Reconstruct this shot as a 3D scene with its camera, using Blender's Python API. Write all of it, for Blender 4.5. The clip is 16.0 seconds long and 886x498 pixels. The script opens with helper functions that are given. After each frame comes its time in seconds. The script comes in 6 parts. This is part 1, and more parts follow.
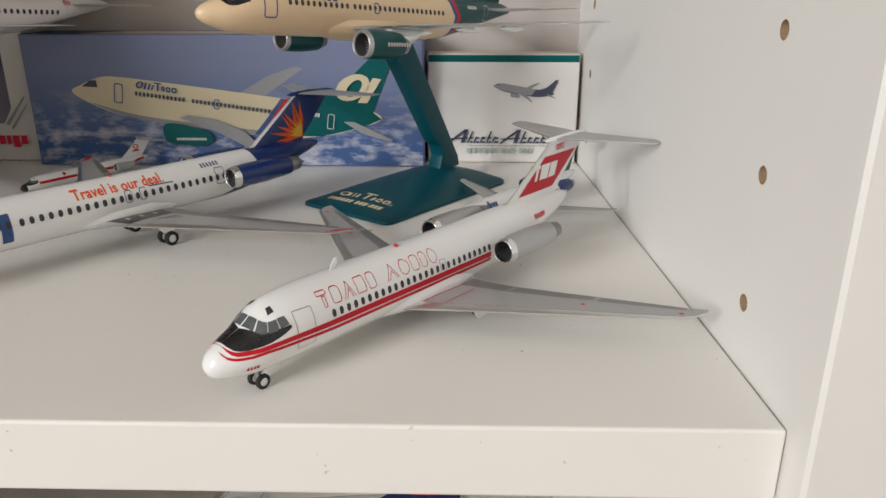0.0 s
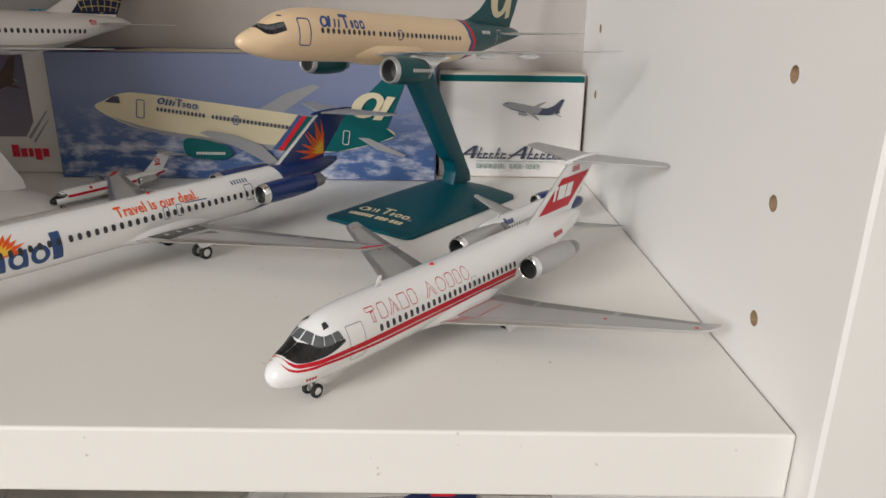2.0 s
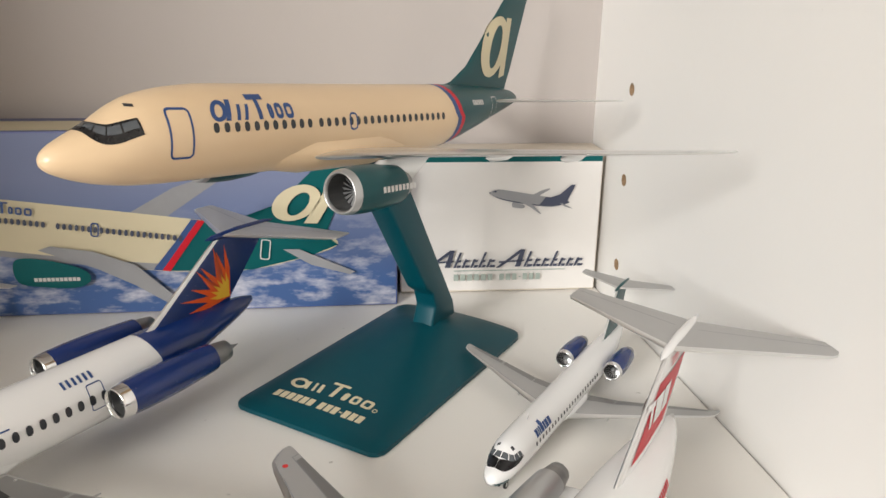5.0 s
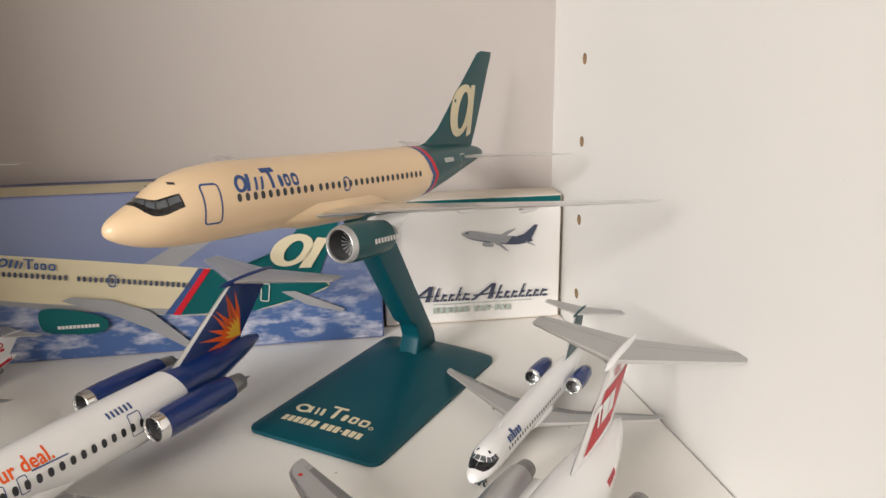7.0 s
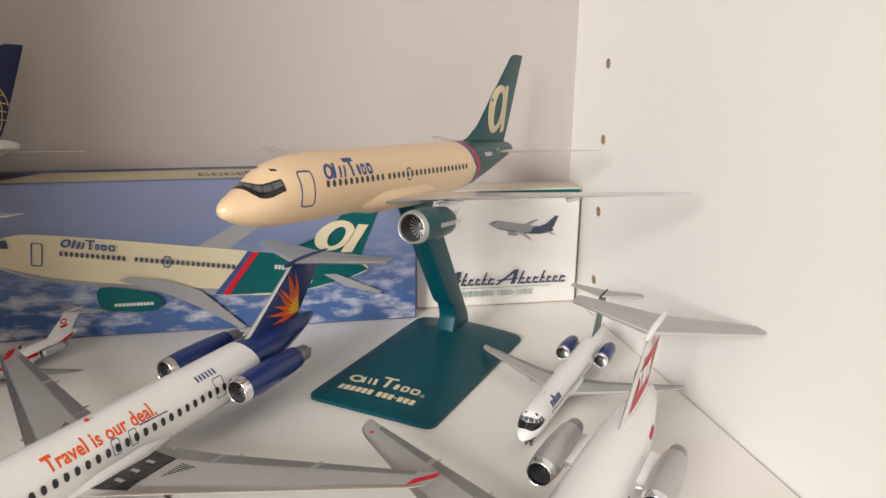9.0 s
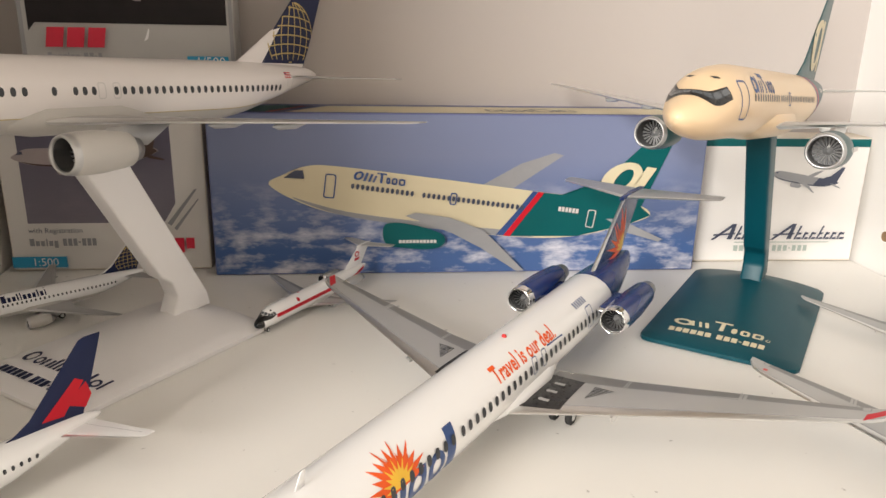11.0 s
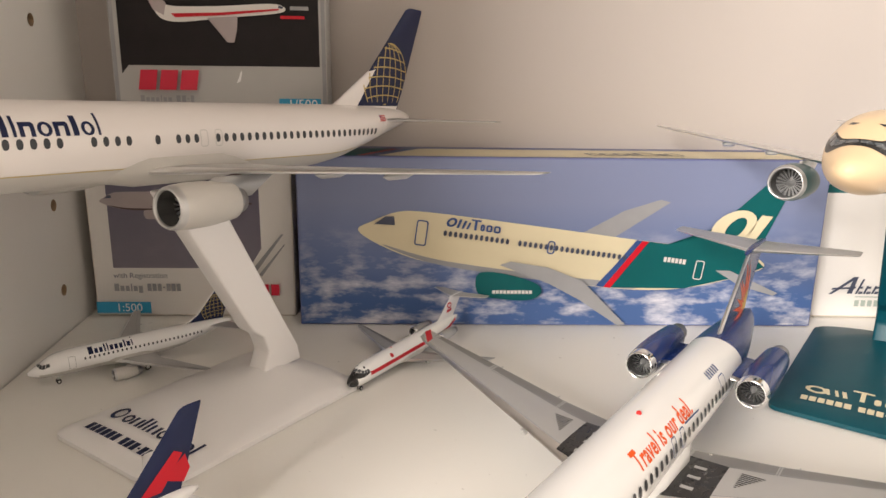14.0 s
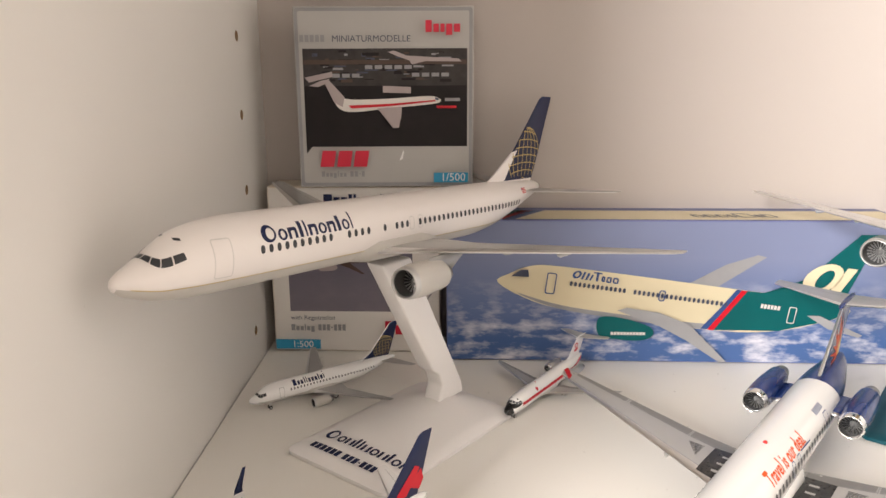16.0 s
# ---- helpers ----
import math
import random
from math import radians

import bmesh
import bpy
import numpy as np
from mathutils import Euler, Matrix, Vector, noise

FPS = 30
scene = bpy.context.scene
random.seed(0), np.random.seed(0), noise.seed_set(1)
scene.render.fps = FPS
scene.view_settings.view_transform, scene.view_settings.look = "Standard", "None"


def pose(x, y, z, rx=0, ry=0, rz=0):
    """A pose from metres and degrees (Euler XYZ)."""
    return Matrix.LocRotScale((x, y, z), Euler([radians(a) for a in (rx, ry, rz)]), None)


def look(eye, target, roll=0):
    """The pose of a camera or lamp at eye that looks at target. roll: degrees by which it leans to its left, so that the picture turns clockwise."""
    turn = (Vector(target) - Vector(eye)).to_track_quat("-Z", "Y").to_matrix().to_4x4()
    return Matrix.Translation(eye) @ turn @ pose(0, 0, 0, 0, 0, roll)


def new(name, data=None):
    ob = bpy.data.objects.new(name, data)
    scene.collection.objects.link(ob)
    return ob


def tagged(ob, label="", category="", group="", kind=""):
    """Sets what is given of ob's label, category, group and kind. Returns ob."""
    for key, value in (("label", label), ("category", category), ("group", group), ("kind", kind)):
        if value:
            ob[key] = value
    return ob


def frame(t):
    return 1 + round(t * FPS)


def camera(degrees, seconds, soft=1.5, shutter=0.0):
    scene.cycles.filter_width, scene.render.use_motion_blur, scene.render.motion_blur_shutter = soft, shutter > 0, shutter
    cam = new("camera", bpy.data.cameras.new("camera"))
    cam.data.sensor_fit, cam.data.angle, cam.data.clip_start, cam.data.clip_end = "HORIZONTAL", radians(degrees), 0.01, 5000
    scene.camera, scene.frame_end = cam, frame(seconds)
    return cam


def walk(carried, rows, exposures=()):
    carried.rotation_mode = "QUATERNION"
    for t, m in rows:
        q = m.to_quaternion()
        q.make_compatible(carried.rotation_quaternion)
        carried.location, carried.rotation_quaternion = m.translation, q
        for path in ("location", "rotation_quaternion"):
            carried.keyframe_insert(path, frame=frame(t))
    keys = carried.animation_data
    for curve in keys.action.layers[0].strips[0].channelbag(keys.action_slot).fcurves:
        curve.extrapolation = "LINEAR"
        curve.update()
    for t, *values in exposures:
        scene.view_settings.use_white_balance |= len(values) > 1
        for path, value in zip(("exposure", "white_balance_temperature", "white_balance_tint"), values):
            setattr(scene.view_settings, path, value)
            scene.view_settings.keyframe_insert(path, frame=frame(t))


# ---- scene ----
cam = camera(62.06, 16.0)
PATH = [
    (0, (-0.00212, 0.02899, 0.08917), (0.00739, 0.96927, -0.2511), -0.04),
    (0.5, (-0.0015, 0.02147, 0.09194), (0.01713, 0.96076, -0.25068), -0.06),
    (1, (-0.01011, 0.0178, 0.092), (0.00667, 0.95591, -0.25393), 0.16),
    (1.5, (-0.01517, 0.01495, 0.09518), (0.00717, 0.95571, -0.24317), 0.46),
    (2, (-0.01665, 0.01603, 0.09844), (0.01577, 0.95737, -0.23748), 0.63),
    (2.5, (-0.02406, 0.02169, 0.10133), (0.00035, 0.94562, -0.28045), 0.87),
    (3, (-0.05487, 0.02574, 0.11119), (0.00218, 0.94717, -0.27316), 1.26),
    (3.5, (-0.08601, 0.02873, 0.11373), (0.00903, 0.95285, -0.25636), 1.56),
    (4, (-0.06345, 0.0924, 0.11563), (0.0841, 1.02091, -0.22509), 1.02),
    (4.5, (-0.03587, 0.13843, 0.107), (0.11084, 1.07391, -0.2145), 1.11),
    (4.8, (-0.02744, 0.14832, 0.10639), (0.11559, 1.07799, -0.23311), 0.37),
    (5, (-0.02812, 0.14523, 0.10598), (0.1089, 1.08509, -0.20688), 0.63),
    (5.2, (-0.02964, 0.14371, 0.10811), (0.09158, 1.09132, -0.1874), 0.21),
    (7.3, (-0.03697, 0.10258, 0.11978), (0.13943, 1.05011, -0.1468), -0.95),
    (7.5, (-0.03874, 0.09731, 0.12058), (0.13516, 1.04617, -0.14291), -0.75),
    (8, (-0.0385, 0.09765, 0.11767), (0.13668, 1.04241, -0.15935), -0.67),
    (8.5, (-0.04464, 0.10358, 0.11657), (0.14438, 1.0448, -0.16336), -0.16),
    (9, (-0.0632, 0.0944, 0.12159), (0.14388, 1.03282, -0.15498), 0.42),
    (9.5, (-0.09829, 0.08169, 0.12215), (0.10176, 1.02105, -0.1564), 0.24),
    (10, (-0.13777, 0.07811, 0.12196), (0.05083, 1.0214, -0.15122), 0.74),
    (10.2, (-0.15141, 0.08026, 0.11971), (0.02312, 1.02629, -0.15336), 0.92),
    (12.3, (-0.15586, 0.17222, 0.07178), (-0.05998, 1.10938, -0.26368), 1.06),
    (12.5, (-0.15673, 0.16864, 0.07075), (-0.06447, 1.11045, -0.25248), 0.98),
    (13, (-0.15956, 0.16323, 0.06678), (-0.07304, 1.11423, -0.23004), 0.77),
    (13.5, (-0.16201, 0.15746, 0.07886), (-0.07227, 1.11306, -0.20181), 1.00),
    (14, (-0.16888, 0.13548, 0.10148), (-0.11001, 1.10088, -0.15258), 0.76),
    (14.5, (-0.17187, 0.12337, 0.1193), (-0.12147, 1.0945, -0.11388), 0.25),
    (15, (-0.18208, 0.11392, 0.12694), (-0.14419, 1.08563, -0.10618), -0.14),
    (15.5, (-0.19413, 0.10439, 0.12928), (-0.17703, 1.07792, -0.09862), -0.17),
    (16, (-0.20596, 0.08952, 0.12819), (-0.21365, 1.06198, -0.10474), -0.25),
]
EXPOSURES = [(0, -0.62, 6300, 9), (1.5, -0.62, 6300, 9), (3.5, -0.37, 6300, 9), (5, -0.16, 6500, 9), (7.5, -0.22, 6600, 11), (9, -0.16, 6600, 11), (10, 0.0, 6600, 11), (12.5, 0.38, 7150, 10), (13.5, 0.38, 6950, 11), (14.5, 0.4, 7000, 14), (16, 0.6, 6750, 13)]
walk(cam, [(t, look(eye, target, roll)) for t, eye, target, roll in PATH], EXPOSURES)

# ---- light: an overcast window in the wall to the left of the camera ----
world = bpy.data.worlds.new("world")
world.use_nodes = True
scene.world = world
wn = world.node_tree.nodes
sky = wn.new("ShaderNodeTexSky")
sky.sky_type, sky.sun_disc = "NISHITA", False
sky.sun_elevation, sky.sun_rotation = radians(35), radians(200)
wn["Background"].inputs["Strength"].default_value = 0.1
world.node_tree.links.new(sky.outputs["Color"], wn["Background"].inputs["Color"])


def area_lamp(name, eye, target, sx, sy, power, color):
    lamp = bpy.data.lights.new(name, "AREA")
    lamp.shape, lamp.size, lamp.size_y, lamp.energy, lamp.color = "RECTANGLE", sx, sy, power, color
    ob = new(name, lamp)
    ob.matrix_world = look(eye, target)
    return ob


area_lamp("window_daylight", (-1.86, -1.90, 0.95), (0, -0.20, 0.20), 0.85, 0.95, 100, (1.0, 0.98, 0.95))

# ---- materials ----
def material(name, color, rough=0.5, metal=0.0, coat=0.0, vary=0.06, scale=120.0, bump=0.0, bscale=900.0, spec=0.5, trans=0.0):
    m = bpy.data.materials.new(name)
    m.use_nodes = True
    nt = m.node_tree
    b = nt.nodes["Principled BSDF"]
    b.inputs["Metallic"].default_value = metal
    b.inputs["Coat Weight"].default_value = coat
    b.inputs["Coat Roughness"].default_value = 0.12
    b.inputs["Specular IOR Level"].default_value = spec
    b.inputs["Transmission Weight"].default_value = trans
    tc = nt.nodes.new("ShaderNodeTexCoord")
    n1 = nt.nodes.new("ShaderNodeTexNoise")
    n1.inputs["Scale"].default_value, n1.inputs["Detail"].default_value = scale, 5
    n2 = nt.nodes.new("ShaderNodeTexNoise")
    n2.inputs["Scale"].default_value, n2.inputs["Detail"].default_value = bscale, 3
    nt.links.new(tc.outputs["Object"], n1.inputs["Vector"])
    nt.links.new(tc.outputs["Object"], n2.inputs["Vector"])
    mix = nt.nodes.new("ShaderNodeMix")
    mix.data_type = "RGBA"
    mix.inputs["A"].default_value = (*[c * (1 - vary) for c in color], 1)
    mix.inputs["B"].default_value = (*[min(1, c * (1 + vary)) for c in color], 1)
    nt.links.new(n1.outputs["Fac"], mix.inputs["Factor"])
    nt.links.new(mix.outputs["Result"], b.inputs["Base Color"])
    mr = nt.nodes.new("ShaderNodeMapRange")
    mr.inputs["To Min"].default_value, mr.inputs["To Max"].default_value = max(0.02, rough - 0.03), min(1, rough + 0.03)
    nt.links.new(n2.outputs["Fac"], mr.inputs["Value"])
    nt.links.new(mr.outputs["Result"], b.inputs["Roughness"])
    if bump:
        bp = nt.nodes.new("ShaderNodeBump")
        bp.inputs["Strength"].default_value, bp.inputs["Distance"].default_value = bump, 0.0004
        nt.links.new(n2.outputs["Fac"], bp.inputs["Height"])
        nt.links.new(bp.outputs["Normal"], b.inputs["Normal"])
    return m


def sky_print(name, low, high, cloud, amount, cscale):
    """A printed photograph of a sky: a gradient upward with stretched clouds in its lower part."""
    m = material(name, high, 0.45, spec=0.25)
    nt = m.node_tree
    b = nt.nodes["Principled BSDF"]
    tc = nt.nodes.new("ShaderNodeTexCoord")
    sep = nt.nodes.new("ShaderNodeSeparateXYZ")
    nt.links.new(tc.outputs["Generated"], sep.inputs[0])
    grad = nt.nodes.new("ShaderNodeValToRGB")
    grad.color_ramp.elements[0].color, grad.color_ramp.elements[1].color = (*low, 1), (*high, 1)
    grad.color_ramp.elements[0].position, grad.color_ramp.elements[1].position = 0.15, 0.75
    nt.links.new(sep.outputs["Z"], grad.inputs["Fac"])
    mp = nt.nodes.new("ShaderNodeMapping")
    mp.inputs["Scale"].default_value = (cscale, cscale, cscale * 2.6)
    nt.links.new(tc.outputs["Object"], mp.inputs["Vector"])
    nz = nt.nodes.new("ShaderNodeTexNoise")
    nz.inputs["Scale"].default_value, nz.inputs["Detail"].default_value, nz.inputs["Roughness"].default_value = 1.0, 8, 0.6
    nt.links.new(mp.outputs["Vector"], nz.inputs["Vector"])
    ramp = nt.nodes.new("ShaderNodeValToRGB")
    ramp.color_ramp.elements[0].position, ramp.color_ramp.elements[1].position = 0.47, 0.68
    nt.links.new(nz.outputs["Fac"], ramp.inputs["Fac"])
    fade = nt.nodes.new("ShaderNodeMapRange")
    fade.inputs["From Min"].default_value, fade.inputs["From Max"].default_value = 0.62, 0.2
    nt.links.new(sep.outputs["Z"], fade.inputs["Value"])
    mul = nt.nodes.new("ShaderNodeMath")
    mul.operation = "MULTIPLY"
    nt.links.new(ramp.outputs["Color"], mul.inputs[0])
    nt.links.new(fade.outputs["Result"], mul.inputs[1])
    mul2 = nt.nodes.new("ShaderNodeMath")
    mul2.operation = "MULTIPLY"
    mul2.inputs[1].default_value = amount
    nt.links.new(mul.outputs[0], mul2.inputs[0])
    mix = nt.nodes.new("ShaderNodeMix")
    mix.data_type = "RGBA"
    mix.inputs["B"].default_value = (*cloud, 1)
    nt.links.new(mul2.outputs[0], mix.inputs["Factor"])
    nt.links.new(grad.outputs["Color"], mix.inputs["A"])
    nt.links.new(mix.outputs["Result"], b.inputs["Base Color"])
    return m


M = {
    "foil": material("white_foil", (0.80, 0.78, 0.75), 0.42, vary=0.02, scale=14, bump=0.04, bscale=500),
    "shelf": material("white_melamine", (0.85, 0.825, 0.78), 0.38, vary=0.025, scale=18, bump=0.05, bscale=700),
    # back: slightly pinkish off-white, its colour darkened further to stand in for shade
    "back": material("shaded_white_backing", (0.465, 0.42, 0.395), 0.55, vary=0.02, scale=10, bump=0.05, bscale=500),
    "hole": material("raw_chipboard", (0.36, 0.24, 0.14), 0.9, vary=0.3, scale=900),
    "wall": material("room_paint", (0.72, 0.69, 0.65), 0.8, vary=0.04, scale=6),
    "roomfloor": material("room_floor", (0.22, 0.14, 0.09), 0.5, vary=0.2, scale=9),
    "darkwood": material("dark_brown_wood", (0.035, 0.018, 0.015), 0.5, vary=0.25, scale=30),
    "white": material("gloss_white_paint", (0.87, 0.865, 0.86), 0.22, coat=0.5, vary=0.015, scale=60),
    "cowhite": material("warm_white_plastic", (0.78, 0.74, 0.72), 0.3, coat=0.2, vary=0.015, scale=60),
    "cream": material("cream_plastic", (0.77, 0.57, 0.36), 0.34, coat=0.15, vary=0.02, scale=60),
    "grey": material("grey_wing_paint", (0.44, 0.435, 0.43), 0.33, metal=0.25, vary=0.05, scale=80),
    "flapmetal": material("flap_metal", (0.27, 0.265, 0.26), 0.36, metal=0.5, vary=0.06, scale=90),
    "silver": material("silver_metal", (0.80, 0.80, 0.795), 0.30, metal=1.0, vary=0.04, scale=90),
    "nacelle": material("grey_nacelle", (0.48, 0.48, 0.48), 0.3, metal=0.7, vary=0.05, scale=90),
    "chrome": material("chrome", (0.86, 0.86, 0.86), 0.1, metal=1.0, vary=0.02),
    "belly": material("belly_grey", (0.50, 0.48, 0.45), 0.36, vary=0.02),
    "black": material("black_paint", (0.010, 0.010, 0.011), 0.28, coat=0.1, vary=0.2),
    "tyre": material("rubber_tyre", (0.02, 0.02, 0.02), 0.75, vary=0.2),
    "glass": material("dark_window_print", (0.028, 0.030, 0.036), 0.3, vary=0.15, scale=300),
    "screen": material("windscreen_print", (0.09, 0.10, 0.11), 0.12, coat=0.6, vary=0.2, scale=300),
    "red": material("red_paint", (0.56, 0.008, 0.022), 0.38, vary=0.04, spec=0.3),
    "brightred": material("bright_red_print", (0.62, 0.012, 0.045), 0.4, vary=0.04),
    "orange": material("orange_paint", (0.85, 0.11, 0.015), 0.4, vary=0.05, spec=0.3),
    "yellow": material("yellow_paint", (0.90, 0.52, 0.04), 0.35, vary=0.05),
    "blue": material("royal_blue_paint", (0.006, 0.028, 0.15), 0.26, coat=0.2, vary=0.05),
    "ink": material("blue_ink", (0.025, 0.07, 0.22), 0.4, vary=0.05),
    "navy": material("navy_paint", (0.008, 0.015, 0.060), 0.4, vary=0.06, spec=0.3),
    "gold": material("gold_print", (0.50, 0.38, 0.16), 0.4, metal=0.3, vary=0.1),
    "teal": material("teal_paint", (0.0, 0.060, 0.068), 0.33, coat=0.1, vary=0.03, scale=30, bscale=150, spec=0.35),
    "tealstand": material("teal_plastic", (0.0, 0.060, 0.082), 0.42, spec=0.3, vary=0.03, scale=20, bscale=120),
    "whitestand": material("white_plastic", (0.84, 0.82, 0.815), 0.34, vary=0.02, scale=20, bscale=120),
    "tunnel": material("dark_grey_metal", (0.10, 0.10, 0.10), 0.45, metal=0.5, vary=0.1),
    "line": material("panel_line", (0.30, 0.30, 0.31), 0.5, vary=0.05),
    "pale": material("pale_line", (0.62, 0.60, 0.58), 0.5, vary=0.05),
    "antired": material("beacon_red", (0.6, 0.02, 0.02), 0.3),
    "card": material("white_cardboard", (0.74, 0.71, 0.68), 0.55, vary=0.03, scale=50, bump=0.05, bscale=800, spec=0.22),
    "cardcream": material("cream_cardboard", (0.66, 0.59, 0.50), 0.6, vary=0.04, scale=40, bump=0.06, bscale=800, spec=0.22),
    "cardgrey": material("silver_grey_card", (0.44, 0.43, 0.42), 0.42, vary=0.05, scale=50),
    "skyblue": sky_print("sky_photograph", (0.060, 0.12, 0.29), (0.195, 0.225, 0.355), (0.72, 0.70, 0.74), 0.85, 60.0),
    "skybluetop": sky_print("sky_photograph_top", (0.10, 0.14, 0.36), (0.15, 0.17, 0.33), (0.60, 0.60, 0.70), 0.2, 40.0),
    "dusk": sky_print("dusk_photograph", (0.19, 0.17, 0.21), (0.13, 0.12, 0.17), (0.25, 0.22, 0.25), 0.4, 50.0),
    "apron": material("night_photograph", (0.014, 0.011, 0.012), 0.5, vary=0.5, scale=120, spec=0.22),
    "hangar": material("hangar_photograph", (0.045, 0.04, 0.04), 0.35, vary=0.5, scale=260, spec=0.22),
    "printcream": material("printed_cream", (0.66, 0.58, 0.40), 0.4, vary=0.06, scale=50, spec=0.22),
    "printteal": material("printed_teal", (0.0, 0.095, 0.10), 0.4, vary=0.06, scale=60, spec=0.22),
    "printgrey": material("printed_grey", (0.30, 0.30, 0.31), 0.4, vary=0.12, scale=120, spec=0.22),
    "printdark": material("printed_dark_brown", (0.09, 0.06, 0.05), 0.4, vary=0.3, scale=200, spec=0.22),
    "printrose": material("printed_rose_white", (0.42, 0.36, 0.36), 0.4, vary=0.1, scale=150, spec=0.22),
    "cyan": material("cyan_print", (0.02, 0.30, 0.52), 0.4, vary=0.05),
    "slate": material("slate_print", (0.05, 0.06, 0.10), 0.45, vary=0.1),
    "sage": material("sage_print", (0.36, 0.42, 0.38), 0.5, vary=0.05),
}

def specked(m, scale, low, dark):
    """Sparse small scuffs on a plain surface."""
    nt = m.node_tree
    b = nt.nodes["Principled BSDF"]
    base = b.inputs["Base Color"].links[0].from_socket
    tc = nt.nodes.new("ShaderNodeTexCoord")
    nz = nt.nodes.new("ShaderNodeTexNoise")
    nz.inputs["Scale"].default_value, nz.inputs["Detail"].default_value = scale, 2
    nt.links.new(tc.outputs["Object"], nz.inputs["Vector"])
    ramp = nt.nodes.new("ShaderNodeMapRange")
    ramp.inputs["From Min"].default_value, ramp.inputs["From Max"].default_value = low, low + 0.05
    ramp.inputs["To Max"].default_value = dark
    nt.links.new(nz.outputs["Fac"], ramp.inputs["Value"])
    mix = nt.nodes.new("ShaderNodeMix")
    mix.data_type = "RGBA"
    mix.inputs["B"].default_value = (0.30, 0.27, 0.24, 1)
    nt.links.new(ramp.outputs["Result"], mix.inputs["Factor"])
    nt.links.new(base, mix.inputs["A"])
    nt.links.new(mix.outputs["Result"], b.inputs["Base Color"])


specked(M["shelf"], 330.0, 0.73, 0.5)
specked(M["foil"], 260.0, 0.79, 0.25)

# ---- mesh helpers ----
def part(name, bm, mat, parent=None, label="", smooth=True, mats=()):
    me = bpy.data.meshes.new(name)
    bm.to_mesh(me)
    bm.free()
    for k in (mat, *mats):
        me.materials.append(M[k])
    if smooth:
        for p in me.polygons:
            p.use_smooth = True
    ob = new(name, me)
    if parent is not None:
        ob.parent = parent
    if label:
        ob["label"] = label
    return ob


def islands(bm):
    """The separate pieces of a mesh, as lists of faces."""
    seen, out = set(), []
    for f0 in bm.faces:
        if f0 in seen:
            continue
        seen.add(f0)
        stack, piece = [f0], []
        while stack:
            f = stack.pop()
            piece.append(f)
            for e in f.edges:
                for g in e.link_faces:
                    if g not in seen:
                        seen.add(g)
                        stack.append(g)
        out.append(piece)
    return out


def pieces(name, bm, mat, parent, label=""):
    """Each separate piece of a mesh as a part of its own."""
    obs = []
    for piece in islands(bm):
        one, made = bmesh.new(), {}
        for f in piece:
            for v in f.verts:
                if v not in made:
                    made[v] = one.verts.new(v.co)
            one.faces.new([made[v] for v in f.verts])
        obs.append(part(name, one, mat, parent, label))
    bm.free()
    return obs


def sharp(ob, angle=35):
    ob.data.set_sharp_from_angle(angle=radians(angle))
    return ob


def box_bm(x0, x1, y0, y1, z0, z1, bevel=0.0, seg=2):
    bm = bmesh.new()
    bmesh.ops.create_cube(bm, size=1)
    for v in bm.verts:
        v.co = Vector(((x0 + x1) / 2 + v.co.x * (x1 - x0), (y0 + y1) / 2 + v.co.y * (y1 - y0), (z0 + z1) / 2 + v.co.z * (z1 - z0)))
    if bevel:
        bmesh.ops.bevel(bm, geom=bm.edges[:], offset=bevel, segments=seg, affect="EDGES", profile=0.5)
    return bm


def prism_bm(outline, h0, h1, f=lambda u, v, h: Vector((u, v, h)), bevel=0.0):
    """A flat outline given thickness from h0 to h1."""
    bm = bmesh.new()
    lo = [bm.verts.new(f(u, v, h0)) for u, v in outline]
    hi = [bm.verts.new(f(u, v, h1)) for u, v in outline]
    n = len(outline)
    bm.faces.new(lo[::-1])
    bm.faces.new(hi)
    for i in range(n):
        bm.faces.new((lo[i], lo[(i + 1) % n], hi[(i + 1) % n], hi[i]))
    bmesh.ops.recalc_face_normals(bm, faces=bm.faces[:])
    if bevel:
        bmesh.ops.bevel(bm, geom=bm.edges[:], offset=bevel, segments=3, affect="EDGES", profile=0.5)
    return bm


def quad(bm, f, c, nu=4, nv=3):
    """A patch between four corners (in order round it), laid on the surface f(u, v)."""
    g = []
    for i in range(nu + 1):
        a = i / nu
        row = []
        for j in range(nv + 1):
            b = j / nv
            u = (1 - a) * (1 - b) * c[0][0] + a * (1 - b) * c[1][0] + a * b * c[2][0] + (1 - a) * b * c[3][0]
            v = (1 - a) * (1 - b) * c[0][1] + a * (1 - b) * c[1][1] + a * b * c[2][1] + (1 - a) * b * c[3][1]
            row.append(bm.verts.new(f(u, v)))
        g.append(row)
    for i in range(nu):
        for j in range(nv):
            bm.faces.new((g[i][j], g[i + 1][j], g[i + 1][j + 1], g[i][j + 1]))


def fan(bm, f, centre, pts, rings=4):
    n = len(pts)
    mid = bm.verts.new(f(*centre))
    last = None
    for k in range(1, rings + 1):
        q = k / rings
        row = [bm.verts.new(f(centre[0] + q * (u - centre[0]), centre[1] + q * (v - centre[1]))) for u, v in pts]
        for i in range(n):
            if last is None:
                bm.faces.new((mid, row[i], row[(i + 1) % n]))
            else:
                bm.faces.new((last[i], row[i], row[(i + 1) % n], last[(i + 1) % n]))
        last = row


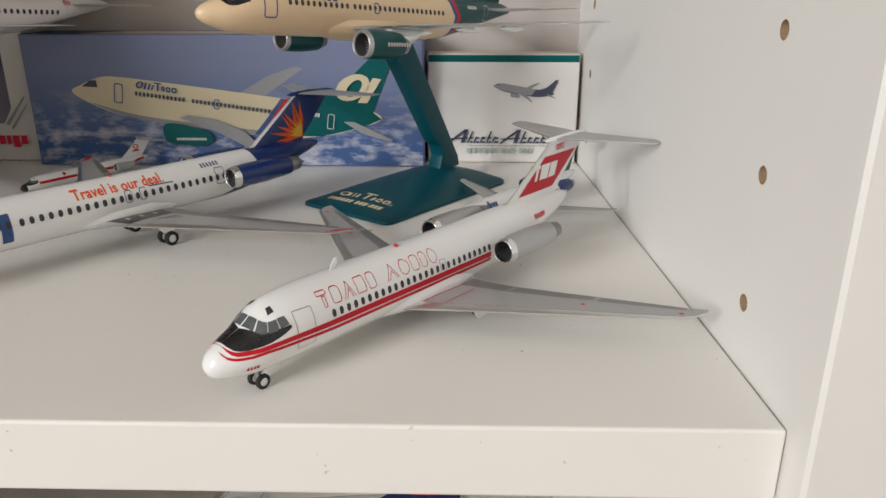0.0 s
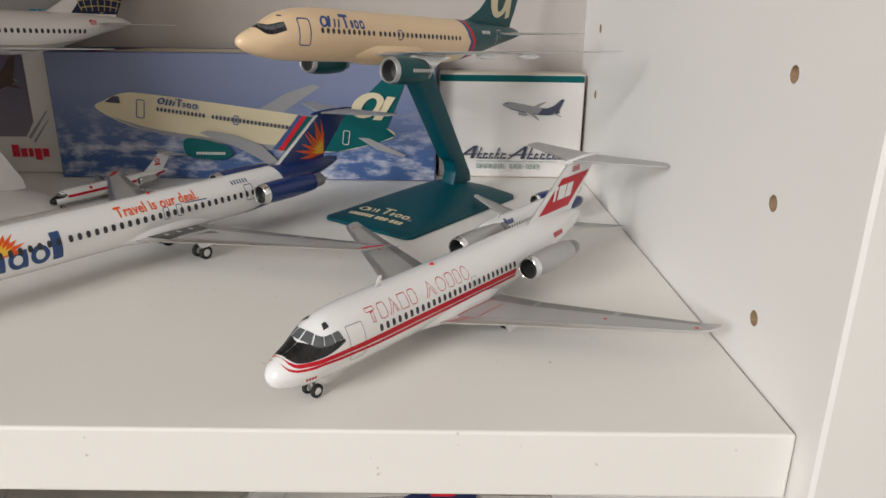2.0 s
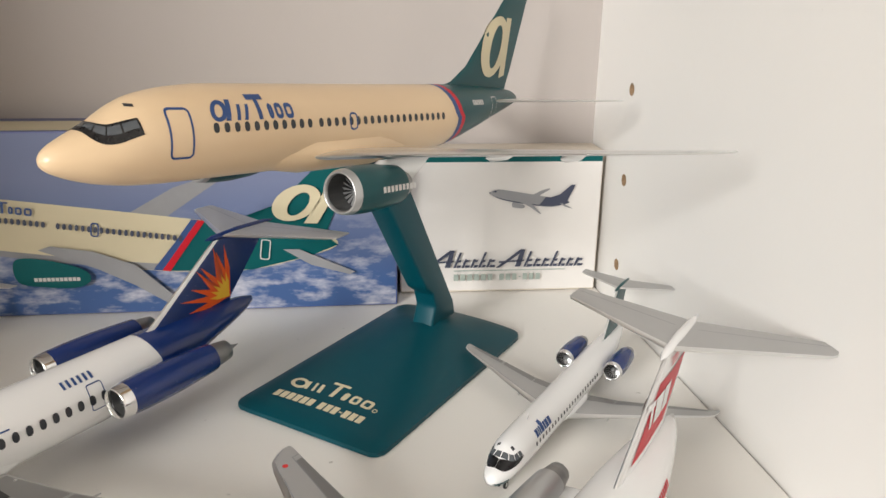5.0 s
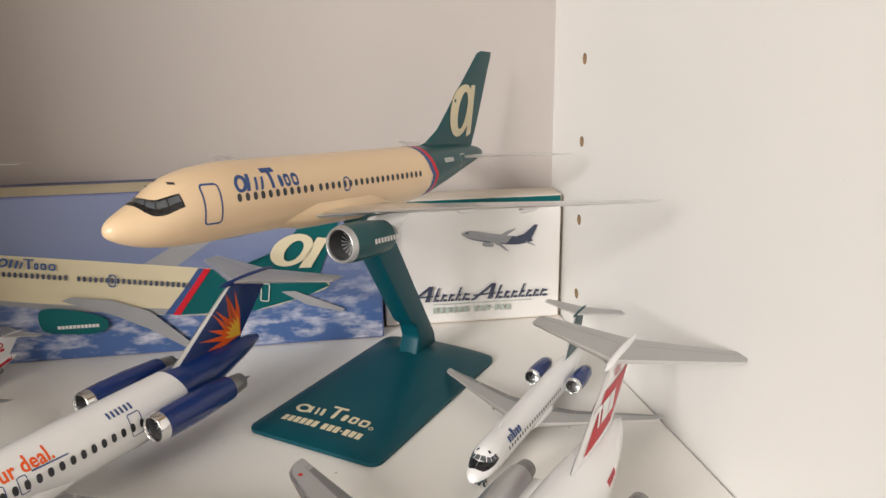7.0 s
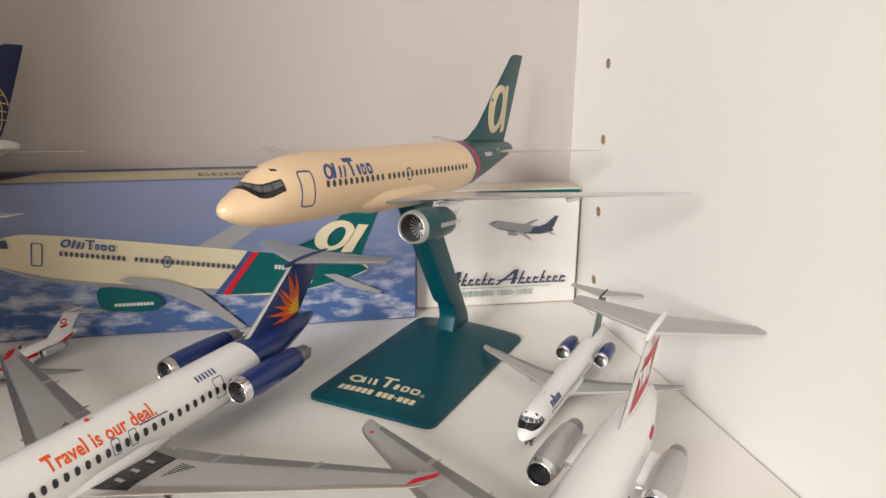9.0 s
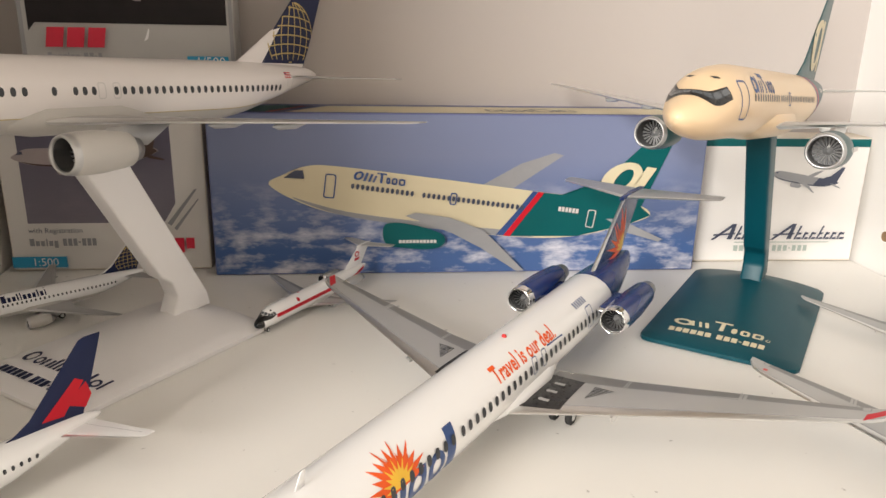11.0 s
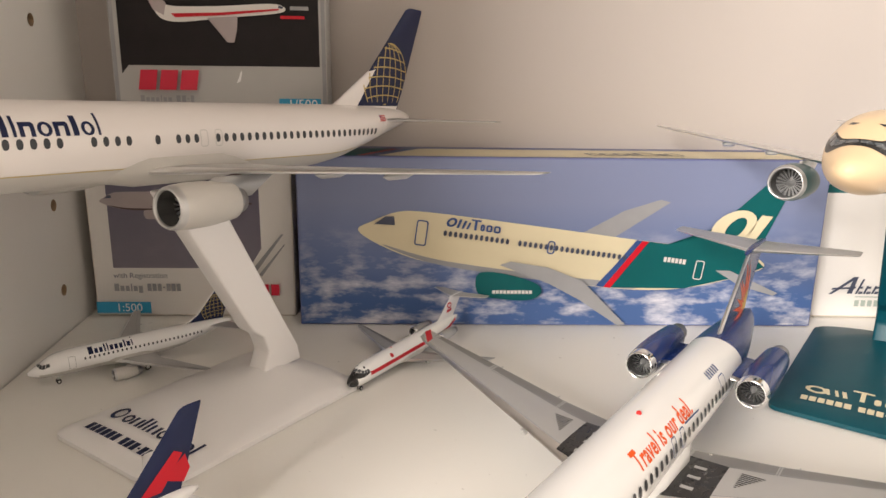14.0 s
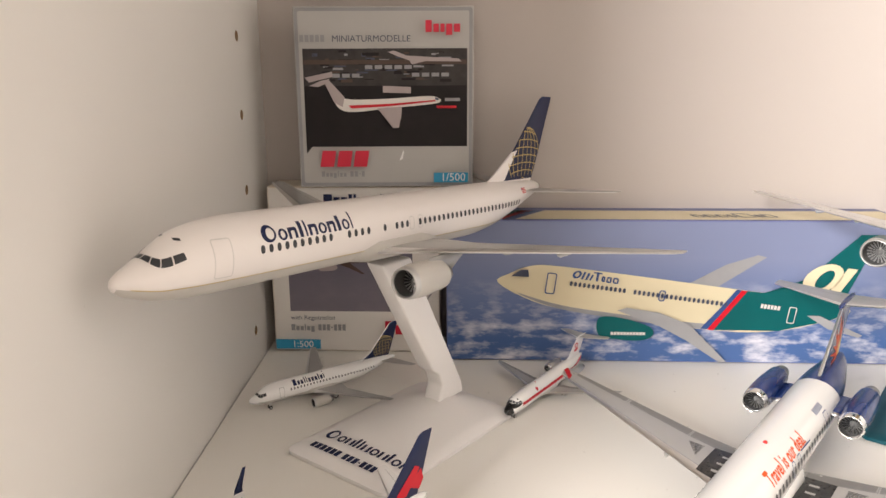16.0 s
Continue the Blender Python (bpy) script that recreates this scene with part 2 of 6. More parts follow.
def ring(bm, f, outer, inner):
    n = len(outer)
    a = [bm.verts.new(f(u, v)) for u, v in outer]
    b = [bm.verts.new(f(u, v)) for u, v in inner]
    for i in range(n):
        bm.faces.new((a[i], a[(i + 1) % n], b[(i + 1) % n], b[i]))


def rounded(u0, u1, v0, v1, r, shear=0.0, n=3):
    pts = []
    for cu, cv, a0 in ((u1 - r, v1 - r, 0), (u0 + r, v1 - r, 90), (u0 + r, v0 + r, 180), (u1 - r, v0 + r, 270)):
        for k in range(n + 1):
            a = radians(a0 + 90 * k / n)
            u, v = cu + r * math.cos(a), cv + r * math.sin(a)
            pts.append((u + shear * (v - v0), v))
    return pts


def frame_line(bm, f, u0, u1, v0, v1, w, r, shear=0.0, sub=3):
    """A thin rounded outline, as of a door."""
    def dense(p):
        out = []
        for i in range(len(p)):
            a, b = p[i], p[(i + 1) % len(p)]
            for k in range(sub):
                out.append((a[0] + (b[0] - a[0]) * k / sub, a[1] + (b[1] - a[1]) * k / sub))
        return out
    ring(bm, f, dense(rounded(u0, u1, v0, v1, r, shear)), dense(rounded(u0 + w, u1 - w, v0 + w, v1 - w, max(r - w, w * 0.3), shear)))


def ellipse(cu, cv, a, b, n=28, shear=0.0):
    return [(cu + a * math.cos(2 * math.pi * k / n) + shear * b * math.sin(2 * math.pi * k / n), cv + b * math.sin(2 * math.pi * k / n)) for k in range(n)]


def blocks(bm, f, u, v, h, shapes, gap, shear=0.0, stroke=0.0, nv=3):
    """A wordmark as plain upright blocks: shapes is a list of (width, foot, head) in shares of h; outlined where stroke is given."""
    for w, foot, head in shapes:
        if w > 0 and stroke:
            frame_line(bm, f, u, u + w * h, v + foot * h, v + head * h, stroke, stroke * 1.5, shear)
        elif w > 0:
            a, b = v + foot * h, v + head * h
            quad(bm, f, [(u + shear * (a - v), a), (u + w * h + shear * (a - v), a), (u + w * h + shear * (b - v), b), (u + shear * (b - v), b)], 2, nv)
        u += abs(w) * h + gap * h
    return u


def text_bm(body, size, f, u, v, cuts=6, spacing=1.0, bold=0.0):
    """Real lettering in the built-in font, laid on the surface f(u, v)."""
    cu = bpy.data.curves.new("lettering", "FONT")
    cu.body, cu.size, cu.space_character = body, size, spacing
    cu.resolution_u = 3
    cu.offset = bold * size
    ob = new("lettering", cu)
    dg = bpy.context.evaluated_depsgraph_get()
    me = bpy.data.meshes.new_from_object(ob.evaluated_get(dg))
    bm = bmesh.new()
    bm.from_mesh(me)
    bpy.data.objects.remove(ob)
    bpy.data.meshes.remove(me)
    bpy.data.curves.remove(cu)
    for k in range(1, cuts):
        bmesh.ops.bisect_plane(bm, geom=bm.verts[:] + bm.edges[:] + bm.faces[:], plane_co=(0, -0.2 * size + 1.1 * size * k / cuts, 0), plane_no=(0, 1, 0))
    for w in bm.verts:
        w.co = f(u + w.co.x, v + w.co.y)
    return bm


def lathe(bm, prof, centre=(0, 0, 0), n=24, squash=1.0, axis="x", mat=0):
    rows = []
    for x, r in prof:
        row = []
        for k in range(n):
            a = 2 * math.pi * k / n
            p, q = r * math.cos(a), r * math.sin(a) * (squash if math.sin(a) < 0 else 1)
            row.append(bm.verts.new(Vector(centre) + (Vector((x, p, q)) if axis == "x" else Vector((p, x, q)))))
        rows.append(row)
    for a, b in zip(rows, rows[1:]):
        for k in range(n):
            fc = bm.faces.new((a[k], a[(k + 1) % n], b[(k + 1) % n], b[k]))
            fc.material_index = mat
    return rows


def rod(bm, a, b, r, n=8):
    a, b = Vector(a), Vector(b)
    d = (b - a)
    q = d.to_track_quat("Z", "Y").to_matrix()
    lo, hi = [], []
    for k in range(n):
        o = q @ Vector((r * math.cos(2 * math.pi * k / n), r * math.sin(2 * math.pi * k / n), 0))
        lo.append(bm.verts.new(a + o))
        hi.append(bm.verts.new(b + o))
    for k in range(n):
        bm.faces.new((lo[k], lo[(k + 1) % n], hi[(k + 1) % n], hi[k]))
    bm.faces.new(lo[::-1])
    bm.faces.new(hi)


def cubic(xs, ys, x):
    """A smooth curve through a short table."""
    i = int(np.clip(np.searchsorted(xs, x) - 1, 0, len(xs) - 2))
    def slope(k):
        if k == 0 or k == len(xs) - 1:
            a, b = (0, 1) if k == 0 else (len(xs) - 2, len(xs) - 1)
            return (ys[b] - ys[a]) / (xs[b] - xs[a])
        p, q = (ys[k] - ys[k - 1]) / (xs[k] - xs[k - 1]), (ys[k + 1] - ys[k]) / (xs[k + 1] - xs[k])
        return 0 if p * q <= 0 else 2 * p * q / (p + q)
    h = xs[i + 1] - xs[i]
    t = (x - xs[i]) / h
    return ((1 + 2 * t) * (1 - t) ** 2 * ys[i] + t * (1 - t) ** 2 * h * slope(i) + t * t * (3 - 2 * t) * ys[i + 1] + t * t * (t - 1) * h * slope(i + 1))


# ---- airliner models: x aft from the nose, the plane's left side towards -y, z up from the body's axis; real metres times the scale ----
NOSE_D = [(0.0, -0.42, -0.42, 0.0), (0.05, -0.26, -0.58, 0.18), (0.22, -0.05, -0.74, 0.38), (0.6, 0.14, -0.87, 0.60), (1.1, 0.34, -0.95, 0.77),
          (1.55, 0.66, -0.98, 0.87), (1.95, 0.86, -1.0, 0.93), (2.7, 0.97, -1.0, 0.985), (3.6, 1.0, -1.0, 1.0)]
TAIL_D = [(-7.2, 1.0, -1.0, 1.0), (-5.4, 1.0, -0.88, 0.98), (-3.6, 0.99, -0.50, 0.86), (-1.8, 0.94, -0.02, 0.58), (-0.6, 0.86, 0.30, 0.30), (0.0, 0.72, 0.50, 0.05)]
NOSE_B = [(0.0, -0.38, -0.38, 0.0), (0.05, -0.25, -0.51, 0.14), (0.22, -0.10, -0.63, 0.31), (0.6, 0.10, -0.78, 0.52), (1.0, 0.30, -0.88, 0.69),
          (1.4, 0.56, -0.94, 0.81), (1.8, 0.76, -0.98, 0.89), (2.6, 0.93, -1.0, 0.97), (3.6, 1.0, -1.0, 1.0)]
TAIL_B = [(-6.6, 1.0, -1.0, 1.0), (-5.0, 1.0, -0.84, 0.97), (-3.4, 0.98, -0.46, 0.82), (-1.8, 0.92, -0.02, 0.56), (-0.6, 0.82, 0.28, 0.30), (0.0, 0.64, 0.44, 0.06)]


class Body:
    def __init__(self, length, radius, nose, tail):
        self.L, self.R = length, radius
        self.tab = [(s * radius, a, b, w) for s, a, b, w in nose] + [(length + s * radius, a, b, w) for s, a, b, w in tail]
        self.xs = [r[0] for r in self.tab]

    def section(self, s):
        s = min(max(s, 0), self.L)
        return [cubic(self.xs, [r[k] for r in self.tab], s) * self.R for k in (1, 2, 3)]

    def at(self, s, th, off=0.0):
        top, bot, w = self.section(s)
        c, h = (top + bot) / 2, (top - bot) / 2
        return Vector((s, (w + off) * math.cos(th), c + (h + off) * math.sin(th)))

    def side(self, sgn, off, k):
        """Maps (s, z as a share of the radius) onto the skin of one side, in model size."""
        def f(s, z):
            top, bot, w = self.section(s)
            c, h = (top + bot) / 2, max((top - bot) / 2, 1e-4)
            q = min(max((z * self.R - c) / h, -1), 1)
            p = self.at(s, math.asin(q), off)
            return Vector((p.x, sgn * p.y, p.z)) * k
        return f

    def mesh(self, k, n=44):
        bm = bmesh.new()
        ss = [self.R * 3.6 * (i / 26) ** 1.7 for i in range(27)]
        mid = self.xs[len(NOSE_D)]
        ss += list(np.linspace(ss[-1], mid, 14)[1:]) + list(np.linspace(mid, self.L, 22)[1:])
        rows = [[bm.verts.new(self.at(s, 2 * math.pi * j / n) * k) for j in range(n)] for s in ss[1:]]
        tip = bm.verts.new(self.at(0, 0) * k)
        for j in range(n):
            bm.faces.new((tip, rows[0][(j + 1) % n], rows[0][j]))
        for a, b in zip(rows, rows[1:]):
            for j in range(n):
                bm.faces.new((a[j], a[(j + 1) % n], b[(j + 1) % n], b[j]))
        bm.faces.new(rows[-1])
        bmesh.ops.recalc_face_normals(bm, faces=bm.faces[:])
        return bm


def foil_h(c):
    c = min(max(c, 0), 1)
    return 2.6 * (0.2969 * math.sqrt(c) - 0.126 * c - 0.3516 * c * c + 0.2843 * c ** 3 - 0.1036 * c ** 4) * 2


class Foil:
    """A wing, tailplane or fin: secs are (span, leading edge, chord, offset, thickness ratio)."""
    def __init__(self, secs, upright=False, sgn=1):
        self.s, self.up, self.sgn = secs, upright, sgn

    def sec(self, b):
        xs = [r[0] for r in self.s]
        return [float(np.interp(b, xs, [r[j] for r in self.s])) for j in (1, 2, 3, 4)]

    def point(self, x, b, h):
        return Vector((x, h, b)) if self.up else Vector((x, self.sgn * b, h))

    def skin(self, side, off, k):
        def f(x, b):
            le, ch, o, t = self.sec(b)
            return self.point(x, b, o + side * (foil_h((x - le) / ch) * t * ch / 2 + off)) * k
        return f

    def mesh(self, k, edge=0.09, n=15):
        bm = bmesh.new()
        cs = [0.5 * (1 - math.cos(math.pi * i / n)) for i in range(n + 1)]
        cs = sorted(set(cs + [edge]))
        rows = []
        for b, le, ch, o, t in self.s:
            up = [bm.verts.new(self.point(le + c * ch, b, o + foil_h(c) * t * ch / 2 + 0.012) * k) for c in cs]
            lo = [bm.verts.new(self.point(le + c * ch, b, o - foil_h(c) * t * ch / 2 - 0.012) * k) for c in cs[1:]]
            rows.append(up[::-1] + lo)
        m = len(cs)
        for a, b in zip(rows, rows[1:]):
            q = len(a)
            for j in range(q):
                fc = bm.faces.new((a[j], a[(j + 1) % q], b[(j + 1) % q], b[j]))
                c = cs[m - 1 - j] if j < m else cs[j - m + 1]
                c2 = cs[m - 1 - (j + 1)] if j + 1 < m else (cs[j - m + 2] if j + 1 < q else 1)
                fc.material_index = 1 if max(c, c2) <= edge + 1e-6 else 0
        bm.faces.new(rows[-1])
        bm.faces.new(rows[0][::-1])
        bmesh.ops.recalc_face_normals(bm, faces=bm.faces[:])
        return bm


def wheel(parent, k, x, y, z, r, w):
    bm = bmesh.new()
    lathe(bm, [(y - w / 2, r * 0.55), (y - w / 2, r * 0.86), (y - w * 0.3, r), (y + w * 0.3, r), (y + w / 2, r * 0.86), (y + w / 2, r * 0.55)], (x, 0, z), 16, axis="y")
    bmesh.ops.scale(bm, vec=(k, k, k), verts=bm.verts[:])
    bmesh.ops.recalc_face_normals(bm, faces=bm.faces[:])
    part("tyre", bm, "tyre", parent)
    bm = bmesh.new()
    lathe(bm, [(y - w * 0.42, 0.001), (y - w * 0.42, r * 0.35), (y - w * 0.5, r * 0.56), (y + w * 0.5, r * 0.56), (y + w * 0.42, r * 0.35), (y + w * 0.42, 0.001)], (x, 0, z), 14, axis="y")
    bmesh.ops.scale(bm, vec=(k, k, k), verts=bm.verts[:])
    bmesh.ops.recalc_face_normals(bm, faces=bm.faces[:])
    part("rim", bm, "silver", parent)


def gear(root, k, x, y, ztop, ground, r, w, twin):
    bm = bmesh.new()
    rod(bm, (x * k, y * k, ztop * k), (x * k, y * k, (ground + r) * k), 0.16 * k)
    rod(bm, (x * k, (y - twin / 2) * k, (ground + r) * k), (x * k, (y + twin / 2) * k, (ground + r) * k), 0.12 * k)
    rod(bm, ((x + 0.9) * k, y * k, ztop * k), (x * k, y * k, (ground + r * 1.6) * k), 0.07 * k)
    g = part("landing_gear", bm, "silver", root, "silver landing gear leg with black tyres")
    for d in (-1, 1):
        wheel(g, k, x, y + d * twin / 2, ground + r, r, w)


def engine(root, k, x, y, z, length, r, cowl, squash=1.0, core=0.55, label="", blades=18, deep=0.12, blade="silver", lip="chrome", cone=1.18):
    bm = bmesh.new()
    lathe(bm, [(0.09 * length, r * 0.985), (0.25 * length, r * 1.04), (0.5 * length, r * 1.04), (0.8 * length, r * 0.92), (0.88 * length, r * 0.87), (0.88 * length, r * 0.78)], (x, y, z), 28, squash)
    bmesh.ops.scale(bm, vec=(k, k, k), verts=bm.verts[:])
    bmesh.ops.recalc_face_normals(bm, faces=bm.faces[:])
    e = sharp(part("engine", bm, cowl, root, label))
    bm = bmesh.new()
    lathe(bm, [(0.09 * length, r * 0.99), (0.04 * length, r * 0.955), (0.01 * length, r * 0.90), (0.0, r * 0.86), (0.01 * length, r * 0.81), (0.05 * length, r * 0.78)], (x, y, z), 28, squash)
    bmesh.ops.scale(bm, vec=(k, k, k), verts=bm.verts[:])
    part("intake_lip", bm, lip, e, "polished metal intake lip")
    bm = bmesh.new()
    lathe(bm, [(0.045 * length, r * 0.78), (deep * length, r * 0.77)], (x, y, z), 28, squash, mat=2)
    lathe(bm, [(deep * length, r * 0.77), ((deep + 0.01) * length, 0.001)], (x, y, z), 28, squash, mat=0)
    bmesh.ops.scale(bm, vec=(k, k, k), verts=bm.verts[:])
    part("intake", bm, "black", e, "dark intake duct", False, ("black", "tunnel"))
    xf = x + (deep - 0.008) * length
    bm = bmesh.new()
    for b in range(blades):
        a, d = 2 * math.pi * b / blades, math.pi / blades * 0.62
        pts = [(0.22, -d), (0.22, d), (0.76, d * 0.75), (0.76, -d * 0.75)]
        vs = [bm.verts.new(Vector((xf - (0.012 * length if ang > 0 else 0), y + r * q * math.cos(a + ang), z + r * q * math.sin(a + ang) * (squash if math.sin(a + ang) < 0 else 1))) * k) for q, ang in pts]
        bm.faces.new(vs)
    if k > 1 / 300:
        pieces("fan_blade", bm, blade, e)
    else:
        part("fan", bm, blade, e, "", False)
    bm = bmesh.new()
    lathe(bm, [((deep - 0.07) * length, 0.001), ((deep - 0.05) * length, r * 0.12), (deep * length, r * 0.24)], (x, y, z), 16)
    bmesh.ops.scale(bm, vec=(k, k, k), verts=bm.verts[:])
    part("spinner", bm, "nacelle", e)
    bm = bmesh.new()
    lathe(bm, [(0.80 * length, r * core * 1.28), (0.96 * length, r * core * 1.14), (1.05 * length, r * core * 0.98), (1.05 * length, r * core * 0.82), (1.0 * length, r * core * 0.6), (cone * length, 0.001)], (x, y, z), 22)
    bmesh.ops.scale(bm, vec=(k, k, k), verts=bm.verts[:])
    part("exhaust", bm, "flapmetal", e, "bare metal exhaust nozzle")
    return e


def windows(root, body, k, runs, z, size, each, off=0.012):
    """Rows of cabin windows on both sides; each: one mesh a window, or one mesh a row."""
    w, h = size
    for sgn in (-1, 1):
        f = body.side(sgn, off, k)
        row = bmesh.new()
        for s0, s1, step in runs:
            for i in range(int((s1 - s0) / step) + 1):
                s = s0 + i * step
                bm = bmesh.new() if each else row
                fan(bm, f, (s, z), rounded(s - w / 2, s + w / 2, z - h / 2, z + h / 2, w * 0.35, 0, 2), 1)
                if each:
                    part("cabin_window", bm, "glass", root)
        if each:
            row.free()
        else:
            part("window_row", row, "glass", root)


def decal(root, name, mat, build, label=""):
    bm = bmesh.new()
    build(bm)
    if name in ("wordmark", "small_mark", "panel_line", "eyebrow_window", "windscreen", "fin_mark", "engine_mark", "stand_mark", "vent_mark", "small_flag"):
        return pieces({"wordmark": "letter_shape", "small_mark": "mark", "engine_mark": "mark"}.get(name, name), bm, mat, root, label)
    return part(name, bm, mat, root, label, True)


def nose_band(body, k, sgn, lower, upper, t0, t1, q0, q1, off, n=14, m=6):
    """A patch wrapped round the nose between two edges, each given as (s, degrees round the body) from the side to the middle."""
    ts = [i / (len(lower) - 1) for i in range(len(lower))]
    def build(bm):
        rows = []
        for i in range(n + 1):
            t = t0 + (t1 - t0) * i / n
            a = [cubic(ts, [p[j] for p in lower], t) for j in (0, 1)]
            b = [cubic(ts, [p[j] for p in upper], t) for j in (0, 1)]
            row = []
            for j in range(m + 1):
                q = q0 + (q1 - q0) * j / m
                p = body.at(a[0] + (b[0] - a[0]) * q, radians(a[1] + (b[1] - a[1]) * q), off)
                row.append(bm.verts.new(Vector((p.x, sgn * p.y, p.z)) * k))
            rows.append(row)
        for a, b in zip(rows, rows[1:]):
            for j in range(m):
                bm.faces.new((a[j], b[j], b[j + 1], a[j + 1]))
    return build


D_LOW = [(3.55, 24), (3.0, 24), (2.42, 31), (2.02, 54), (1.86, 90)]
D_UP = [(3.42, 44), (3.02, 47), (2.68, 53), (2.50, 68), (2.44, 90)]
B_LOW = [(3.1, 18), (2.4, 18), (1.78, 26), (1.46, 50), (1.34, 90)]
B_UP = [(3.05, 43), (2.5, 50), (2.12, 59), (1.94, 74), (1.88, 90)]


def windscreens(root, body, k, lower, upper, mat, q0=0.12, q1=0.9):
    for sgn in (-1, 1):
        for t0, t1 in ((0.03, 0.235), (0.265, 0.48), (0.51, 0.74), (0.775, 0.985)):
            decal(root, "cockpit_window", mat, nose_band(body, k, sgn, lower, upper, t0, t1, q0, q1, 0.022))


def door_lines(root, body, k, doors, mat, w=0.06):
    for sgn in (-1, 1):
        f = body.side(sgn, 0.013, k)
        for s0, s1, z0, z1 in doors:
            def build(bm):
                R = body.R
                p = lambda u, v: f(u, v / R)
                frame_line(bm, p, s0, s1, z0 * R, z1 * R, w, w * 2.5, 0, 6)
            decal(root, "door_outline", mat, build)


def foil_lines(root, foil, k, lines, mat="line", w=0.05):
    """Thin panel lines on a wing's upper skin between (x, span) points."""
    f = foil.skin(1, 0.016, k)
    def build(bm):
        for (x0, b0), (x1, b1) in lines:
            d = Vector((x1 - x0, b1 - b0)).normalized()
            nx, nb = -d.y * w / 2, d.x * w / 2
            quad(bm, f, [(x0 - nx, b0 - nb), (x1 - nx, b1 - nb), (x1 + nx, b1 + nb), (x0 + nx, b0 + nb)], 10, 1)
    return decal(root, "panel_line", mat, build)


def place(name, at, heading, tilt=0.0, bank=0.0):
    """An empty at a model's nose: x aft along the heading, nose raised by tilt degrees."""
    ob = new(name)
    ob.empty_display_size = 0.01
    ob.matrix_world = Matrix.Translation(at) @ pose(0, 0, 0, bank, tilt, heading)
    return ob


# ---- the bookcase and the room ----
XR, XL = 0.0725, -0.2925
FRONT = lambda x: 0.1615 + 0.034 * (XR - x)
BACK = lambda x: 0.4250 + 0.042 * (XR - x)
LIFT = 1.05   # height of this shelf over the room's floor


def slab(name, mat, corners, z0, z1, label, bevel=0.0008):
    bm = prism_bm(corners, z0, z1, bevel=bevel)
    ob = part(name, bm, mat, None, label, False)
    return tagged(ob, kind="structure", category="bookcase")


def shelf_outline():
    return [(XL + 0.0003, FRONT(XL)), (XR - 0.0004, FRONT(XR)), (XR - 0.0004, BACK(XR)), (XL + 0.0003, BACK(XL))]


slab("shelf", "shelf", shelf_outline(), -0.018, 0.0, "white melamine bookcase shelf with slight scuffs")
slab("shelf_lower", "shelf", shelf_outline(), -0.242, -0.224, "white melamine bookcase shelf under the display shelf")
slab("shelf_upper", "shelf", shelf_outline(), 0.318, 0.336, "white melamine bookcase shelf above the display")


